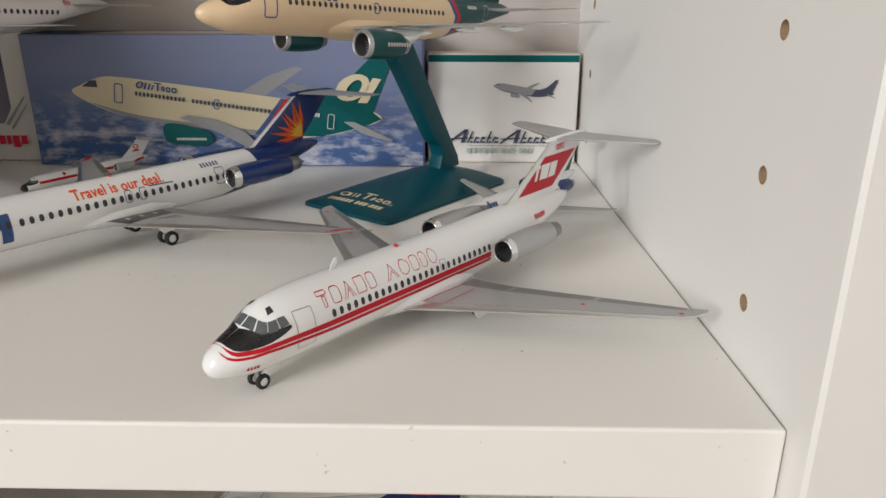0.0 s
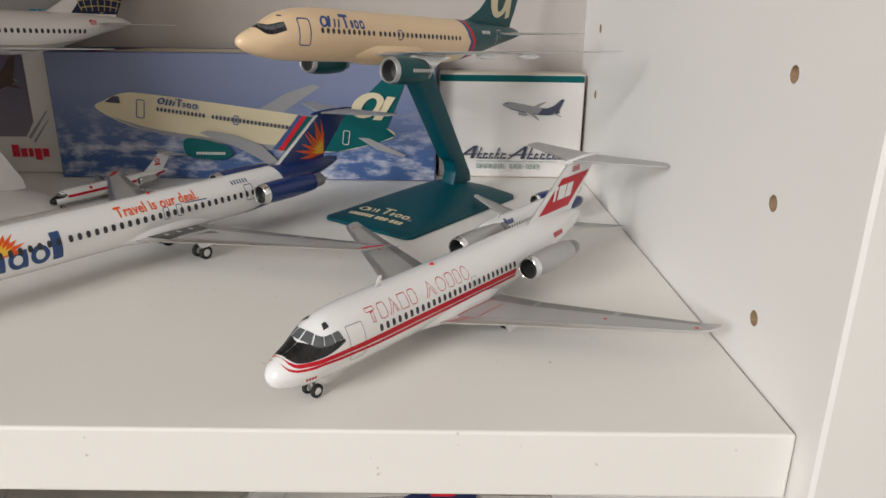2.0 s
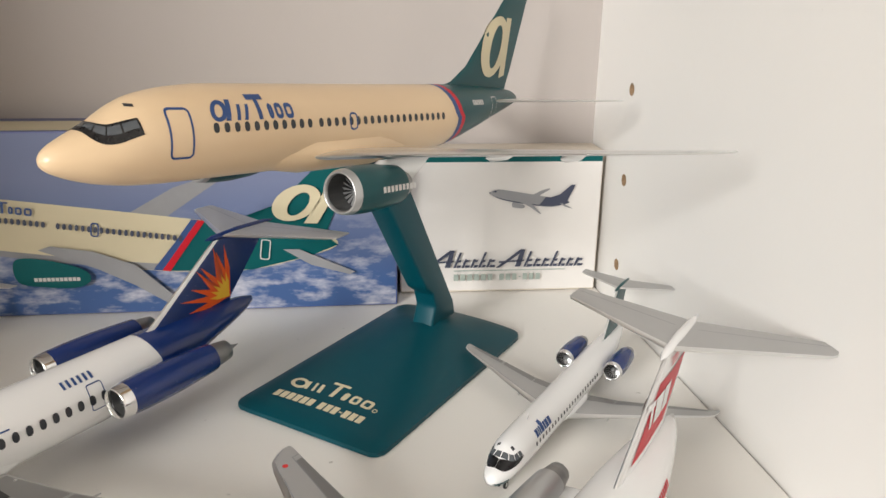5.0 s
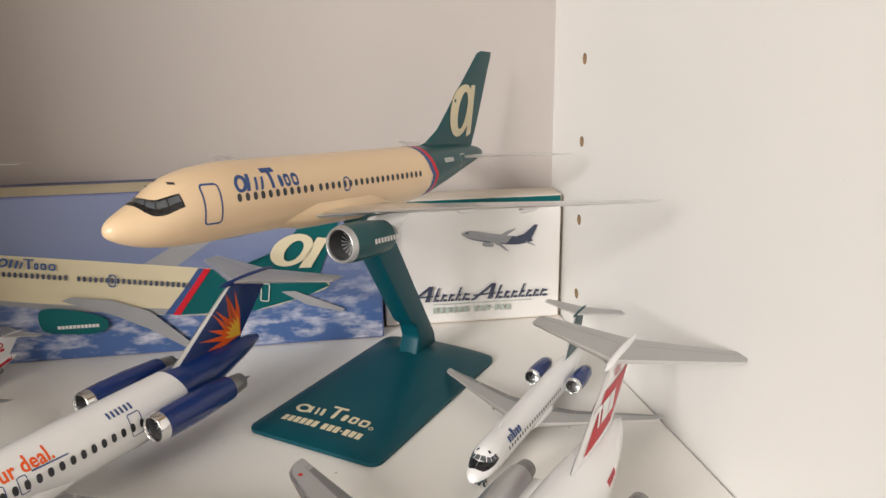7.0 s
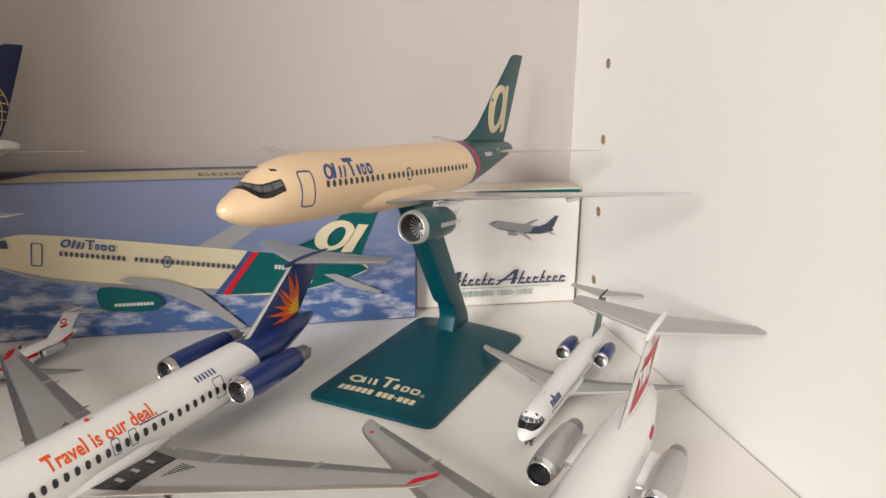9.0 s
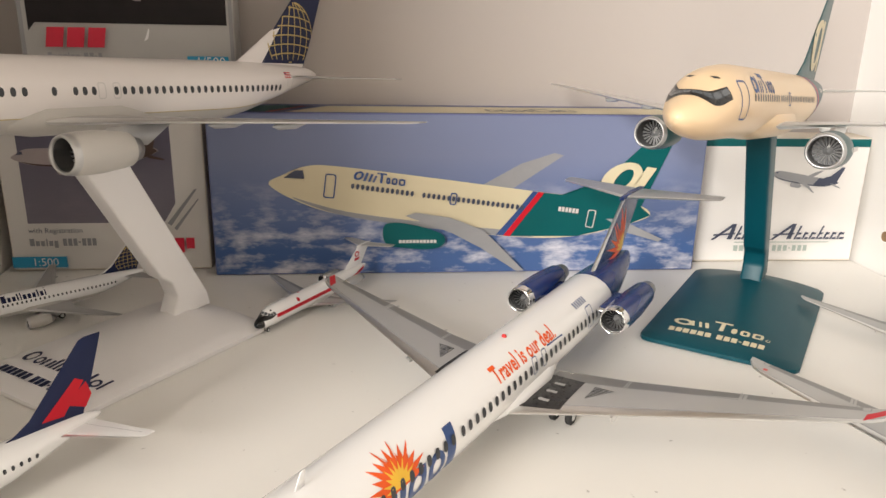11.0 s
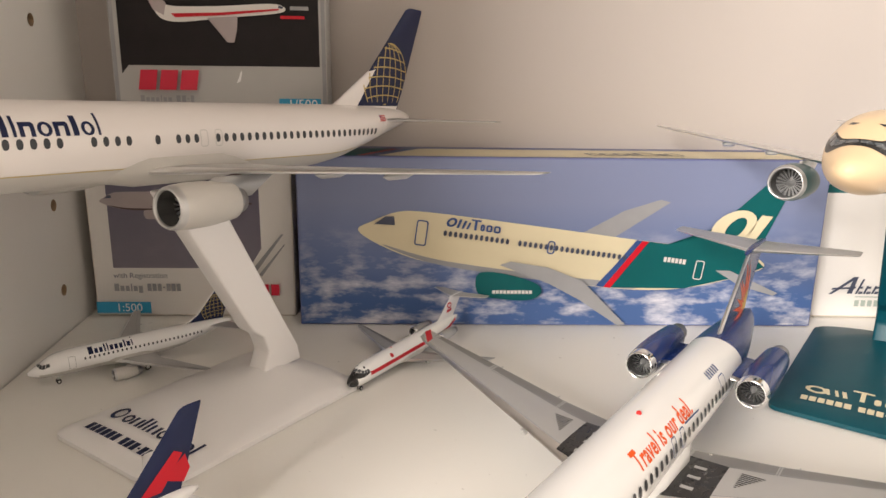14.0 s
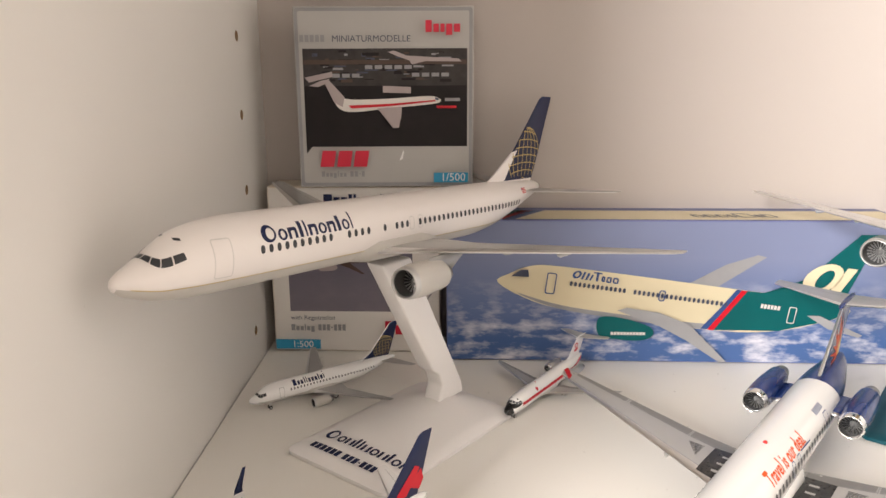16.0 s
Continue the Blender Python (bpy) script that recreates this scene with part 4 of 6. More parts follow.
# Long white twin-jet with a blue tail and a sunburst.
def blue_tailed_jet():
    k = 1 / 200
    ground = -3.45
    root = place("model_airliner", (-0.1867, 0.1937, -ground * k), 51.0)
    tagged(root, "long white diecast twin-jet model with royal blue tail and orange sunburst", "model airplane", "model airliners on the shelf")
    D = dict(L=41.8, wing=19.4, span=16.9, tipz=-0.55, fin=8.2, top=5.45, tail=39.7, eng=30.2, elen=6.4, er=0.84, elat=2.95, ground=ground, aerials=(7.3,), beacons=(22.4,))
    body, wings, fin, finob = tail_jet(root, k, D, dict(body="white", wing="grey", fin="blue", engine="blue", pylon="blue", tip="red", engine_label="royal blue rear engine pod"))
    R = body.R
    # blue rear body with a curved front edge
    for sgn in (-1, 1):
        def build(bm):
            rows = []
            for i in range(25):
                a = -math.pi / 2 + math.pi * i / 24
                z = math.sin(a)
                s0 = 34.2 - 0.4 * max(0, z) - 2.7 * max(0, 0.35 - z) ** 1.5
                rows.append([body.at(s0 + (41.75 - s0) * j / 22, a, 0.014) for j in range(23)])
            vs = [[bm.verts.new(Vector((p.x, sgn * p.y, p.z)) * k) for p in r] for r in rows]
            for a, b in zip(vs, vs[1:]):
                for j in range(22):
                    bm.faces.new((a[j], a[j + 1], b[j + 1], b[j]))
        decal(root, "tail_colour", "blue", build, "royal blue painted rear body")
    windows(root, body, k, [(5.2, 15.0, 0.60), (15.6, 32.4, 0.60)], 0.20, (0.30, 0.27), True, 0.040)
    windscreens(root, body, k, D_LOW, D_UP, "screen")
    for sgn in (-1, 1):
        decal(root, "eyebrow_window", "glass", nose_band(body, k, sgn, BROW_LOW, BROW_UP, 0, 1, 0, 1, 0.02, 4, 4))
    door_lines(root, body, k, [(3.55, 4.5, -0.45, 0.60), (29.9, 30.7, -0.12, 0.62), (22.5, 23.0, -0.02, 0.50), (23.6, 24.1, -0.02, 0.50)], "ink", 0.05)
    f = body.side(-1, 0.016, k)
    g = lambda u, v: f(u, v / R)
    word = [(0.62, 0, 0.62), (0.20, 0, 1.0), (0.20, 0, 1.0), (0.60, 0, 0.62), (0.62, -0.28, 0.62), (0.20, 0, 0.62), (0.62, 0, 0.62), (0.62, 0, 0.62), (0.34, 0, 0.92)]
    def letters(bm):
        u, h, v = 5.75, 1.95, -0.80
        f2 = body.side(-1, 0.016, k)
        for i, (w, foot, head) in enumerate(word):
            u1 = u + w * h
            if w > 0.5:   # rounded letter: a ring with a counter
                ring(bm, g, [p for p in ellipse((u + u1) / 2, v + 0.31 * h, w * h / 2, 0.33 * h, 24)], [p for p in ellipse((u + u1) / 2, v + 0.31 * h, w * h * 0.24, 0.17 * h, 24)])
                if i in (0, 4, 6):
                    quad(bm, g, [(u1 - 0.17 * h, v + foot * h), (u1, v + foot * h), (u1, v + 0.62 * h), (u1 - 0.17 * h, v + 0.62 * h)], 2, 6)
            else:
                quad(bm, g, [(u, v + foot * h), (u1, v + foot * h), (u1, v + head * h), (u, v + head * h)], 2, 8)
            u = u1 + 0.09 * h
    decal(root, "wordmark", "ink", letters, "bold blue wordmark shapes")
    burst = body.side(-1, 0.026, k)
    b2 = lambda u, v: burst(u, math.sin(min(v / R, 1.5)))
    decal(root, "sunburst", "orange", lambda bm: fan(bm, b2, (11.1, 0.36), starburst(11.1, 0.36, 1.02, 1.78, 13, -8, 188), 12), "orange sunburst emblem")
    burst2 = body.side(-1, 0.036, k)
    b3 = lambda u, v: burst2(u, math.sin(min(v / R, 1.5)))
    decal(root, "sunburst_core", "yellow", lambda bm: fan(bm, b3, (11.1, 0.36), starburst(11.1, 0.36, 0.55, 1.05, 11, -5, 185), 8), "yellow sunburst heart")
    slogan = text_bm("Travel is our deal.", 0.86, g, 19.1, 0.86, 6, 1.04, 0.022)
    pieces("letter", slogan, "orange", root, "orange-red slogan letter")
    decal(root, "slogan_line", "ink", lambda bm: quad(bm, g, [(24.4, 0.76), (26.3, 0.70), (26.3, 0.77), (24.4, 0.84)], 8, 1))
    decal(root, "small_mark", "ink", lambda bm: blocks(bm, g, 29.0, 1.18, 0.26, [(0.5, 0, 1)] * 6, 0.55), "small blue mark")
    for sgn in (-1, 1):
        q = fin.skin(sgn, 0.04, k)
        le = lambda z: fin.sec(z)[0]
        te = lambda z: fin.sec(z)[0] + fin.sec(z)[1]
        def rays(bm):
            cu, cv = te(1.9) - 0.2, 1.75
            pts = [(cu, cv)]
            out = []
            for i in range(17):
                a = radians(88 + 98 * i / 16)
                r = (3.7 if i % 4 == 1 else 3.1) if i % 2 else 1.75
                x, z = cu + r * math.cos(a), cv + r * math.sin(a)
                z = min(max(z, 1.55), D["top"] - 0.5)
                x = min(max(x, le(z) + 0.35), te(z) - 0.08)
                out.append((x, z))
            fan(bm, q, (cu - 0.05, cv + 0.03), out + [(cu, cv)], 5)
        decal(finob, "fin_sunburst", "orange", rays, "orange sunburst on the fin")
        q2 = fin.skin(sgn, 0.06, k)
        cu, cv = te(1.9) - 0.3, 1.8
        decal(finob, "fin_sun", "yellow", lambda bm: fan(bm, q2, (cu, cv), [(cu + (1.55 if i % 2 else 0.95) * math.cos(radians(90 + 85 * i / 12)), cv + (1.55 if i % 2 else 0.95) * math.sin(radians(90 + 85 * i / 12))) for i in range(13)] + [(cu + 0.02, cv - 0.02)], 3), "yellow heart of the sunburst")
    for sgn in (-1, 1):
        w = wings[sgn]
        q = w.skin(1, 0.025, k)
        le, ch = w.sec(3.0)[:2]
        decal(root, "walkway", "black", lambda bm: quad(bm, q, [(le - 0.1, 1.7), (le + 4.0, 1.7), (le + 3.9, 3.5), (le + 0.6, 3.5)], 8, 4), "black non-slip wing walkway")
        q2 = w.skin(1, 0.04, k)
        for d in (0.9, 1.9, 2.9):
            decal(root, "walkway_mark", "grey", lambda bm: quad(bm, q2, [(le + d, 2.2), (le + d + 0.25, 2.2), (le + d + 0.25, 2.75), (le + d, 2.75)], 1, 1))
        for i in range(9):
            decal(root, "vent_mark", "black", lambda bm: quad(bm, q, [(le + 2.2 + 0.17 * i, 4.1), (le + 2.28 + 0.17 * i, 4.1), (le + 2.28 + 0.17 * i, 4.1 + 0.11 * (i + 1)), (le + 2.2 + 0.17 * i, 4.1 + 0.11 * (i + 1))], 1, 1))
    return root


blue_tailed_jet()


# ---- wing-engined airliners ----
def wing_jet(root, k, D, paint, each=True):
    body = Body(D["L"], 1.94, NOSE_B, TAIL_B)
    R = body.R
    part("fuselage", body.mesh(k), paint["body"], root)
    wings = {}
    wl, hs = D["wing"], D["span"]
    for sgn in (-1, 1):
        secs = [(0.0, wl, 8.2, -1.30, 0.13), (1.8, wl + 1.3, 6.9, -1.20, 0.125), (5.2, wl + 3.1, 4.5, -0.85, 0.115), (hs - 0.35, wl + 3.1 + (hs - 5.5) * 0.60, 1.5, 0.15, 0.10), (hs, wl + 3.3 + (hs - 5.2) * 0.60, 1.0, 0.19, 0.08)]
        w = Foil(secs, False, sgn)
        wings[sgn] = w
        wing = sharp(part("wing", w.mesh(k, 0.16), paint["wing"], root, "", True, ("silver",)), 40)
        foil_lines(wing, w, k, [((w.sec(b0)[0] + q0 * w.sec(b0)[1], b0), (w.sec(b1)[0] + q1 * w.sec(b1)[1], b1)) for b0, b1, q0, q1 in ((2.2, hs * 0.7, 0.72, 0.70), (hs * 0.72, hs * 0.95, 0.72, 0.72), (2.4, hs * 0.93, 0.15, 0.18))])
        for b in (3.6, 8.0, 11.2):
            bm = bmesh.new()
            le, ch, o, _ = w.sec(b)
            x = le + ch - 1.9
            lathe(bm, [(x - 0.5, 0.01), (x, 0.2), (x + 1.4, 0.22), (x + 2.3, 0.02)], (0, sgn * b, o - 0.25), 10)
            bmesh.ops.scale(bm, vec=(k, k, k), verts=bm.verts[:])
            part("flap_fairing", bm, paint["wing"], wing)
        if D.get("winglet"):
            b0, le = hs, w.sec(hs)[0]
            bm = bmesh.new()
            row = []
            for i, (dy, dz, dx, ch) in enumerate(((0, 0, 0, 1.2), (0.35, 0.35, 0.35, 1.05), (0.6, 1.2, 1.0, 0.8), (0.85, 2.45, 1.9, 0.45))):
                row.append([bm.verts.new(Vector((le + dx + c * ch, sgn * (b0 + dy) + sgn * t, 0.19 + dz)) * k) for c, t in ((0, 0), (0.5, 0.05), (1, 0), (0.5, -0.05))])
            for a, b in zip(row, row[1:]):
                for j in range(4):
                    bm.faces.new((a[j], a[(j + 1) % 4], b[(j + 1) % 4], b[j]))
            bm.faces.new(row[-1])
            bmesh.ops.recalc_face_normals(bm, faces=bm.faces[:])
            part("winglet", bm, D["winglet"], wing)
        e = engine(root, k, wl + D.get("eng", 0.2), sgn * D.get("elat", 4.85), -2.25, 4.1, 1.05, paint["engine"], 0.92, 0.55, paint.get("engine_label", ""), 20, 0.28, "nacelle", "nacelle")
        p = Foil([(-2.1, wl + D.get("eng", 0.2) + 0.8, 4.2, sgn * D.get("elat", 4.85), 0.09), (-1.05, wl + 2.3, 4.0, sgn * D.get("elat", 4.85), 0.09)], True)
        part("pylon", p.mesh(k), paint["wing"], e, "", True, (paint["wing"],))
    bm = bmesh.new()
    lathe(bm, [(wl - 2.6, 0.02), (wl - 1.0, 0.8), (wl + 1.6, 1.28), (wl + 6, 1.3), (wl + 9, 0.9), (wl + 11.5, 0.02)], (0, 0, -1.05), 24, 0.85)
    for v in bm.verts:
        v.co.y *= 1.6
    bmesh.ops.scale(bm, vec=(k, k, k), verts=bm.verts[:])
    part("belly_fairing", bm, paint.get("fairing", paint["body"]), root)
    L = D["L"]
    fin = Foil([(1.5, L - 10.2, 8.6, 0, 0.05), (2.1, L - 7.8, 6.4, 0, 0.08), (3.0, L - 6.3, 5.3, 0, 0.09), (D["top"] - 0.2, L - 1.2, 2.1, 0, 0.09), (D["top"], L - 0.7, 1.6, 0, 0.07)], True)
    finob = sharp(part("tail_fin", fin.mesh(k, 0.06), paint["fin"], root, "", True, (paint.get("fin_edge", "silver"),)), 40)
    for sgn in (-1, 1):
        h = Foil([(0.3, L - 5.0, 4.0, 0.95, 0.10), (7.5, L - 0.8, 1.4, 1.45, 0.09), (7.65, L - 0.5, 1.0, 1.46, 0.07)], False, sgn)
        hob = sharp(part("tailplane", h.mesh(k, 0.08), paint["wing"], root, "", True, ("silver",)), 40)
        foil_lines(hob, h, k, [((L - 2.0, 0.9), (L - 0.15, 6.8))])
    if D.get("ground"):
        g = D["ground"]
        gear(root, k, 4.2, 0, -1.5, g, 0.36, 0.24, 0.6)
        for sgn in (-1, 1):
            gear(root, k, wl + 6.0, sgn * 2.8, -1.2, g, 0.55, 0.36, 0.95)
    return body, wings, fin, finob


def model_stand(root_name, label, mat, corner, heading, length, width, apex, arm_top, arm_w, mark, base=0.0):
    """A moulded display stand: a low faceted foot and a leaning blade. corner: the front-left corner of the foot."""
    root = new(root_name)
    root.empty_display_size = 0.01
    root.matrix_world = Matrix.Translation((corner[0], corner[1], base)) @ pose(0, 0, 0, 0, 0, heading)
    # local x aft, local y to the left of the plane; the foot runs from y=0 to y=-width
    t = 0.0022
    ax, ah = apex
    aw = 0.0062
    bm = bmesh.new()
    n, m, r = 30, 20, 0.0016
    nx = [length * i / n for i in range(n + 1)]
    ny = [width * j / m for j in range(m + 1)]

    def rise(x, y):
        """Height of the foot's upper face: a flat ramp up to the neck, falling off behind it and hollowed towards the long sides."""
        along = min(max(x / (ax + 0.004), 0), 1) if x <= ax + 0.004 else max(0, 1 - 0.75 * (x - ax - 0.004) / (length - ax - 0.004))
        side = abs(2 * y / width - 1)
        dip = min(x, length - x, y, width - y)
        return t + (ah - t) * along * max(0.0, 1 - side ** (1.4 + 1.2 * (1 - along))) * 0.96 - (0.0007 * (1 - min(1, dip / r)) ** 2)

    grid = [[bm.verts.new((x, -y, rise(x, y))) for y in ny] for x in nx]
    for i in range(n):
        for j in range(m):
            bm.faces.new((grid[i][j], grid[i][j + 1], grid[i + 1][j + 1], grid[i + 1][j]))
    rim = [grid[0][j] for j in range(m)] + [grid[i][m] for i in range(n)] + [grid[n][j] for j in range(m, 0, -1)] + [grid[i][0] for i in range(n, 0, -1)]
    low = [bm.verts.new((v.co.x, v.co.y, 0.0002)) for v in rim]
    for i in range(len(rim)):
        bm.faces.new((rim[i], low[i], low[(i + 1) % len(rim)], rim[(i + 1) % len(rim)]))
    bm.faces.new(low)
    for corner_x, corner_y in ((0, 0), (0, -width), (length, 0), (length, -width)):
        cx, cy = abs(corner_x - 0.0035), corner_y + (0.0035 if corner_y else -0.0035)
        for v in bm.verts:
            dx, dy = v.co.x - cx, v.co.y - cy
            if dx * (corner_x - cx) > 0 and dy * (corner_y - cy) > 0:
                d = math.hypot(dx, dy)
                f = max(abs(dx), abs(dy)) / max(d, 1e-6)
                v.co.x, v.co.y = cx + dx * f, cy + dy * f
    bmesh.ops.recalc_face_normals(bm, faces=bm.faces[:])
    sharp(part("foot", bm, mat, root), 30)
    # blade: side profile in (x, z), extruded across y
    tx, tz = arm_top
    prof = [(ax - 0.001, ah - 0.002)]
    prof += [(ax + 0.002 - 0.004 * (1 - math.cos(radians(a))) * 1.5, ah + 0.0005 + 0.012 * math.sin(radians(a))) for a in (20, 50, 90)]
    prof += [(tx, tz), (tx + arm_w, tz), (ax + 0.0135, ah + 0.0030), (ax + 0.0145, ah - 0.002)]
    half = aw * 0.62
    bm = prism_bm(prof, -width / 2 - half, -width / 2 + half, lambda u, v, h: Vector((u, h, v)), 0.0009)
    sharp(part("blade", bm, mat, root), 30)
    mark(root, width, t)
    return tagged(root, label, "display stand")


def stand_surface(width, length, ax, ah, t=0.0022, off=0.0009):
    """The sloping front facet of a stand's foot: u across from the left corner, v back from the front edge."""
    def f(u, v):
        along = min(max(v / (ax + 0.004), 0), 1)
        side = abs(2 * u / width - 1)
        return Vector((v, -u, t + (ah - t) * along * max(0.0, 1 - side ** (1.4 + 1.2 * (1 - along))) * 0.96 + off * 0.2))
    return f


# Cream model with a teal tail, on a teal stand.
def cream_jet():
    k = 1 / 200
    root = place("model_airliner", (-0.0789, 0.2784, 0.0836), 46.2, 4.4)
    tagged(root, "cream plastic airliner model with teal tail raised on a teal stand", "model airplane", "model airliners on the shelf")
    D = dict(L=32.2, wing=9.9, span=17.6, top=8.7, eng=-0.1)
    body, wings, fin, finob = wing_jet(root, k, D, dict(body="cream", wing="silver", fin="teal", engine="teal", fin_edge="teal", engine_label="teal engine pod with silver lip"))
    R = body.R
    edge = lambda z: 22.9 + 0.4 * (1 - z) - 1.5 * max(0, -z) + (0.9 * (0.2 - z) if z < 0.2 else 0)
    def band(d0, d1, off):
        def build(bm):
            vs = []
            for i in range(33):
                a = -math.pi / 2 + 2 * math.pi * i / 32
                z = math.sin(a)
                s0, s1 = edge(z) + d0, (edge(z) + d1 if d1 else 32.15)
                vs.append([bm.verts.new(body.at(s0 + (s1 - s0) * j / 16, a, off) * k) for j in range(17)])
            for a, b in zip(vs, vs[1:]):
                for j in range(16):
                    bm.faces.new((a[j], a[j + 1], b[j + 1], b[j]))
        return build
    decal(root, "tail_colour", "teal", band(0, None, 0.014), "teal painted rear body")
    decal(root, "tail_band", "ink", band(-0.75, -0.35, 0.016), "blue slanted band")
    decal(root, "tail_band", "red", band(-0.35, 0.02, 0.017), "red slanted band")
    windows(root, body, k, [(6.0, 11.0, 0.50), (11.7, 21.6, 0.50)], 0.18, (0.28, 0.20), True)
    for sgn in (-1, 1):
        decal(root, "windscreen", "black", nose_band(body, k, sgn, B_LOW, B_UP, 0, 1, 0, 1, 0.014, 24), "black windscreen print")
    windscreens(root, body, k, B_LOW, B_UP, "screen", 0.42, 0.86)
    decal(root, "eyebrow_window", "glass", lambda bm: [quad(bm, body.side(s, 0.014, k), [(u, 0.58), (u + 0.22, 0.58), (u + 0.26, 0.63), (u + 0.06, 0.63)], 3, 3) for s in (-1, 1) for u in (2.55, 2.95)])
    door_lines(root, body, k, [(4.0, 5.0, -0.40, 0.58), (13.6, 14.15, -0.04, 0.38)], "ink", 0.085)
    door_lines(root, body, k, [(27.1, 27.8, 0.0, 0.66)], "pale", 0.05)
    g = lambda u, v: body.side(-1, 0.016, k)(5.95 + (u - 8.7) * 0.76, (0.60 + (v - 0.9) * 1.0) / R)
    def word(bm):
        ring(bm, g, ellipse(9.15, 1.27, 0.52, 0.40, 20, 0.3), ellipse(9.12, 1.27, 0.24, 0.24, 20, 0.3))
        quad(bm, g, [(9.45, 0.90), (9.75, 0.90), (10.05, 1.68), (9.75, 1.68)], 2, 4)
        quad(bm, g, [(10.15, 0.90), (10.38, 0.90), (10.6, 1.5), (10.38, 1.5)], 2, 4)
        quad(bm, g, [(10.65, 0.90), (10.88, 0.90), (11.15, 1.5), (10.95, 1.5)], 2, 4)
        quad(bm, g, [(11.2, 1.66), (12.35, 1.66), (12.35, 1.86), (11.2, 1.86)], 4, 2)
        quad(bm, g, [(11.65, 0.90), (11.92, 0.90), (11.92, 1.7), (11.65, 1.7)], 2, 4)
        for u, w in ((12.4, 0.35), (12.9, 0.55), (13.6, 0.62)):
            frame_line(bm, g, u, u + w, 0.90, 1.52, 0.17, 0.2)
    decal(root, "wordmark", "ink", word, "blue wordmark shapes")
    decal(root, "small_mark", "pale", lambda bm: blocks(bm, lambda u, v: body.side(-1, 0.02, k)(u, v / R), 24.6, 0.85, 0.28, [(0.6, 0, 1)] * 6, 0.18), "small pale mark")
    for sgn in (-1, 1):
        q = fin.skin(sgn, 0.045, k)
        cu, cv = 28.95, 4.65
        def logo(bm):
            ring(bm, q, ellipse(cu - 0.05, cv - 0.35, 1.45, 1.9, 28, 0.28), ellipse(cu + 0.1, cv - 0.35, 0.6, 1.35, 28, 0.28))
            quad(bm, q, [(cu + 0.7, cv - 2.3), (cu + 1.4, cv - 2.1), (cu + 1.85, cv + 1.5), (cu + 1.25, cv + 1.5)], 3, 6)
        decal(finob, "fin_emblem", "printcream", logo, "cream oval emblem on the fin")
    # pale blocks on the outer engine cowling
    def cowl(bm):
        for i in range(9):
            a0 = radians(172)
            x = 11.4 + i * 0.26
            for j in range(1):
                r = 1.05 * 1.045
                v = [bm.verts.new(Vector((xx, -4.85 - r * math.cos(a) - 0.01, -2.25 + r * math.sin(a))) * k) for xx, a in ((x, 0.0), (x + 0.18, 0.0), (x + 0.18, 0.24), (x, 0.24))]
                bm.faces.new(v)
    decal(root, "engine_mark", "pale", cowl, "pale block mark on the engine")
    return root


cream_jet()


def teal_mark(root, width, t):
    f = stand_surface(width, 0.084, 0.060, 0.0095)
    def build(bm):
        u = 0.0085
        ring(bm, f, ellipse(u + 0.0025, 0.0155, 0.0032, 0.0024, 18, -0.3), ellipse(u + 0.0025, 0.0155, 0.0018, 0.0013, 18, -0.3))
        for a, w in ((u + 0.0055, 0.0010), (u + 0.0080, 0.0009), (u + 0.0100, 0.0012)):
            quad(bm, f, [(a, 0.0135), (a + w, 0.0135), (a + w - 0.0008, 0.0172), (a - 0.0008, 0.0172)], 1, 1)
        quad(bm, f, [(u + 0.0120, 0.0188), (u + 0.0178, 0.0188), (u + 0.0178, 0.0198), (u + 0.0120, 0.0198)], 1, 1)
        quad(bm, f, [(u + 0.0143, 0.0135), (u + 0.0156, 0.0135), (u + 0.0156, 0.0190), (u + 0.0143, 0.0190)], 1, 1)
        for a, w in ((0.0180, 0.0018), (0.0208, 0.0030), (0.0246, 0.0034)):
            frame_line(bm, f, u + a, u + a + w, 0.0135, 0.0170, 0.0009, 0.0009)
        ring(bm, f, ellipse(u + 0.0295, 0.0140, 0.0008, 0.0008, 12), ellipse(u + 0.0295, 0.0140, 0.0005, 0.0005, 12))
        blocks(bm, f, u - 0.0008, 0.0075, 0.0030, [(0.62, 0, 1)] * 6 + [(-0.3, 0, 1)] + [(0.6, 0, 1)] * 3 + [(0.3, 0.4, 0.6)] + [(0.6, 0, 1)] * 3, 0.16, 0, 0, 1)
    decal(root, "stand_mark", "printcream", build, "pale cream block marks")


model_stand("display_stand", "glossy teal plastic display stand with cream marks on the shelf", "tealstand", (-0.0592, 0.3312), 51.5, 0.084, 0.0490, (0.0600, 0.0095), (0.0255, 0.0690), 0.0140, teal_mark)


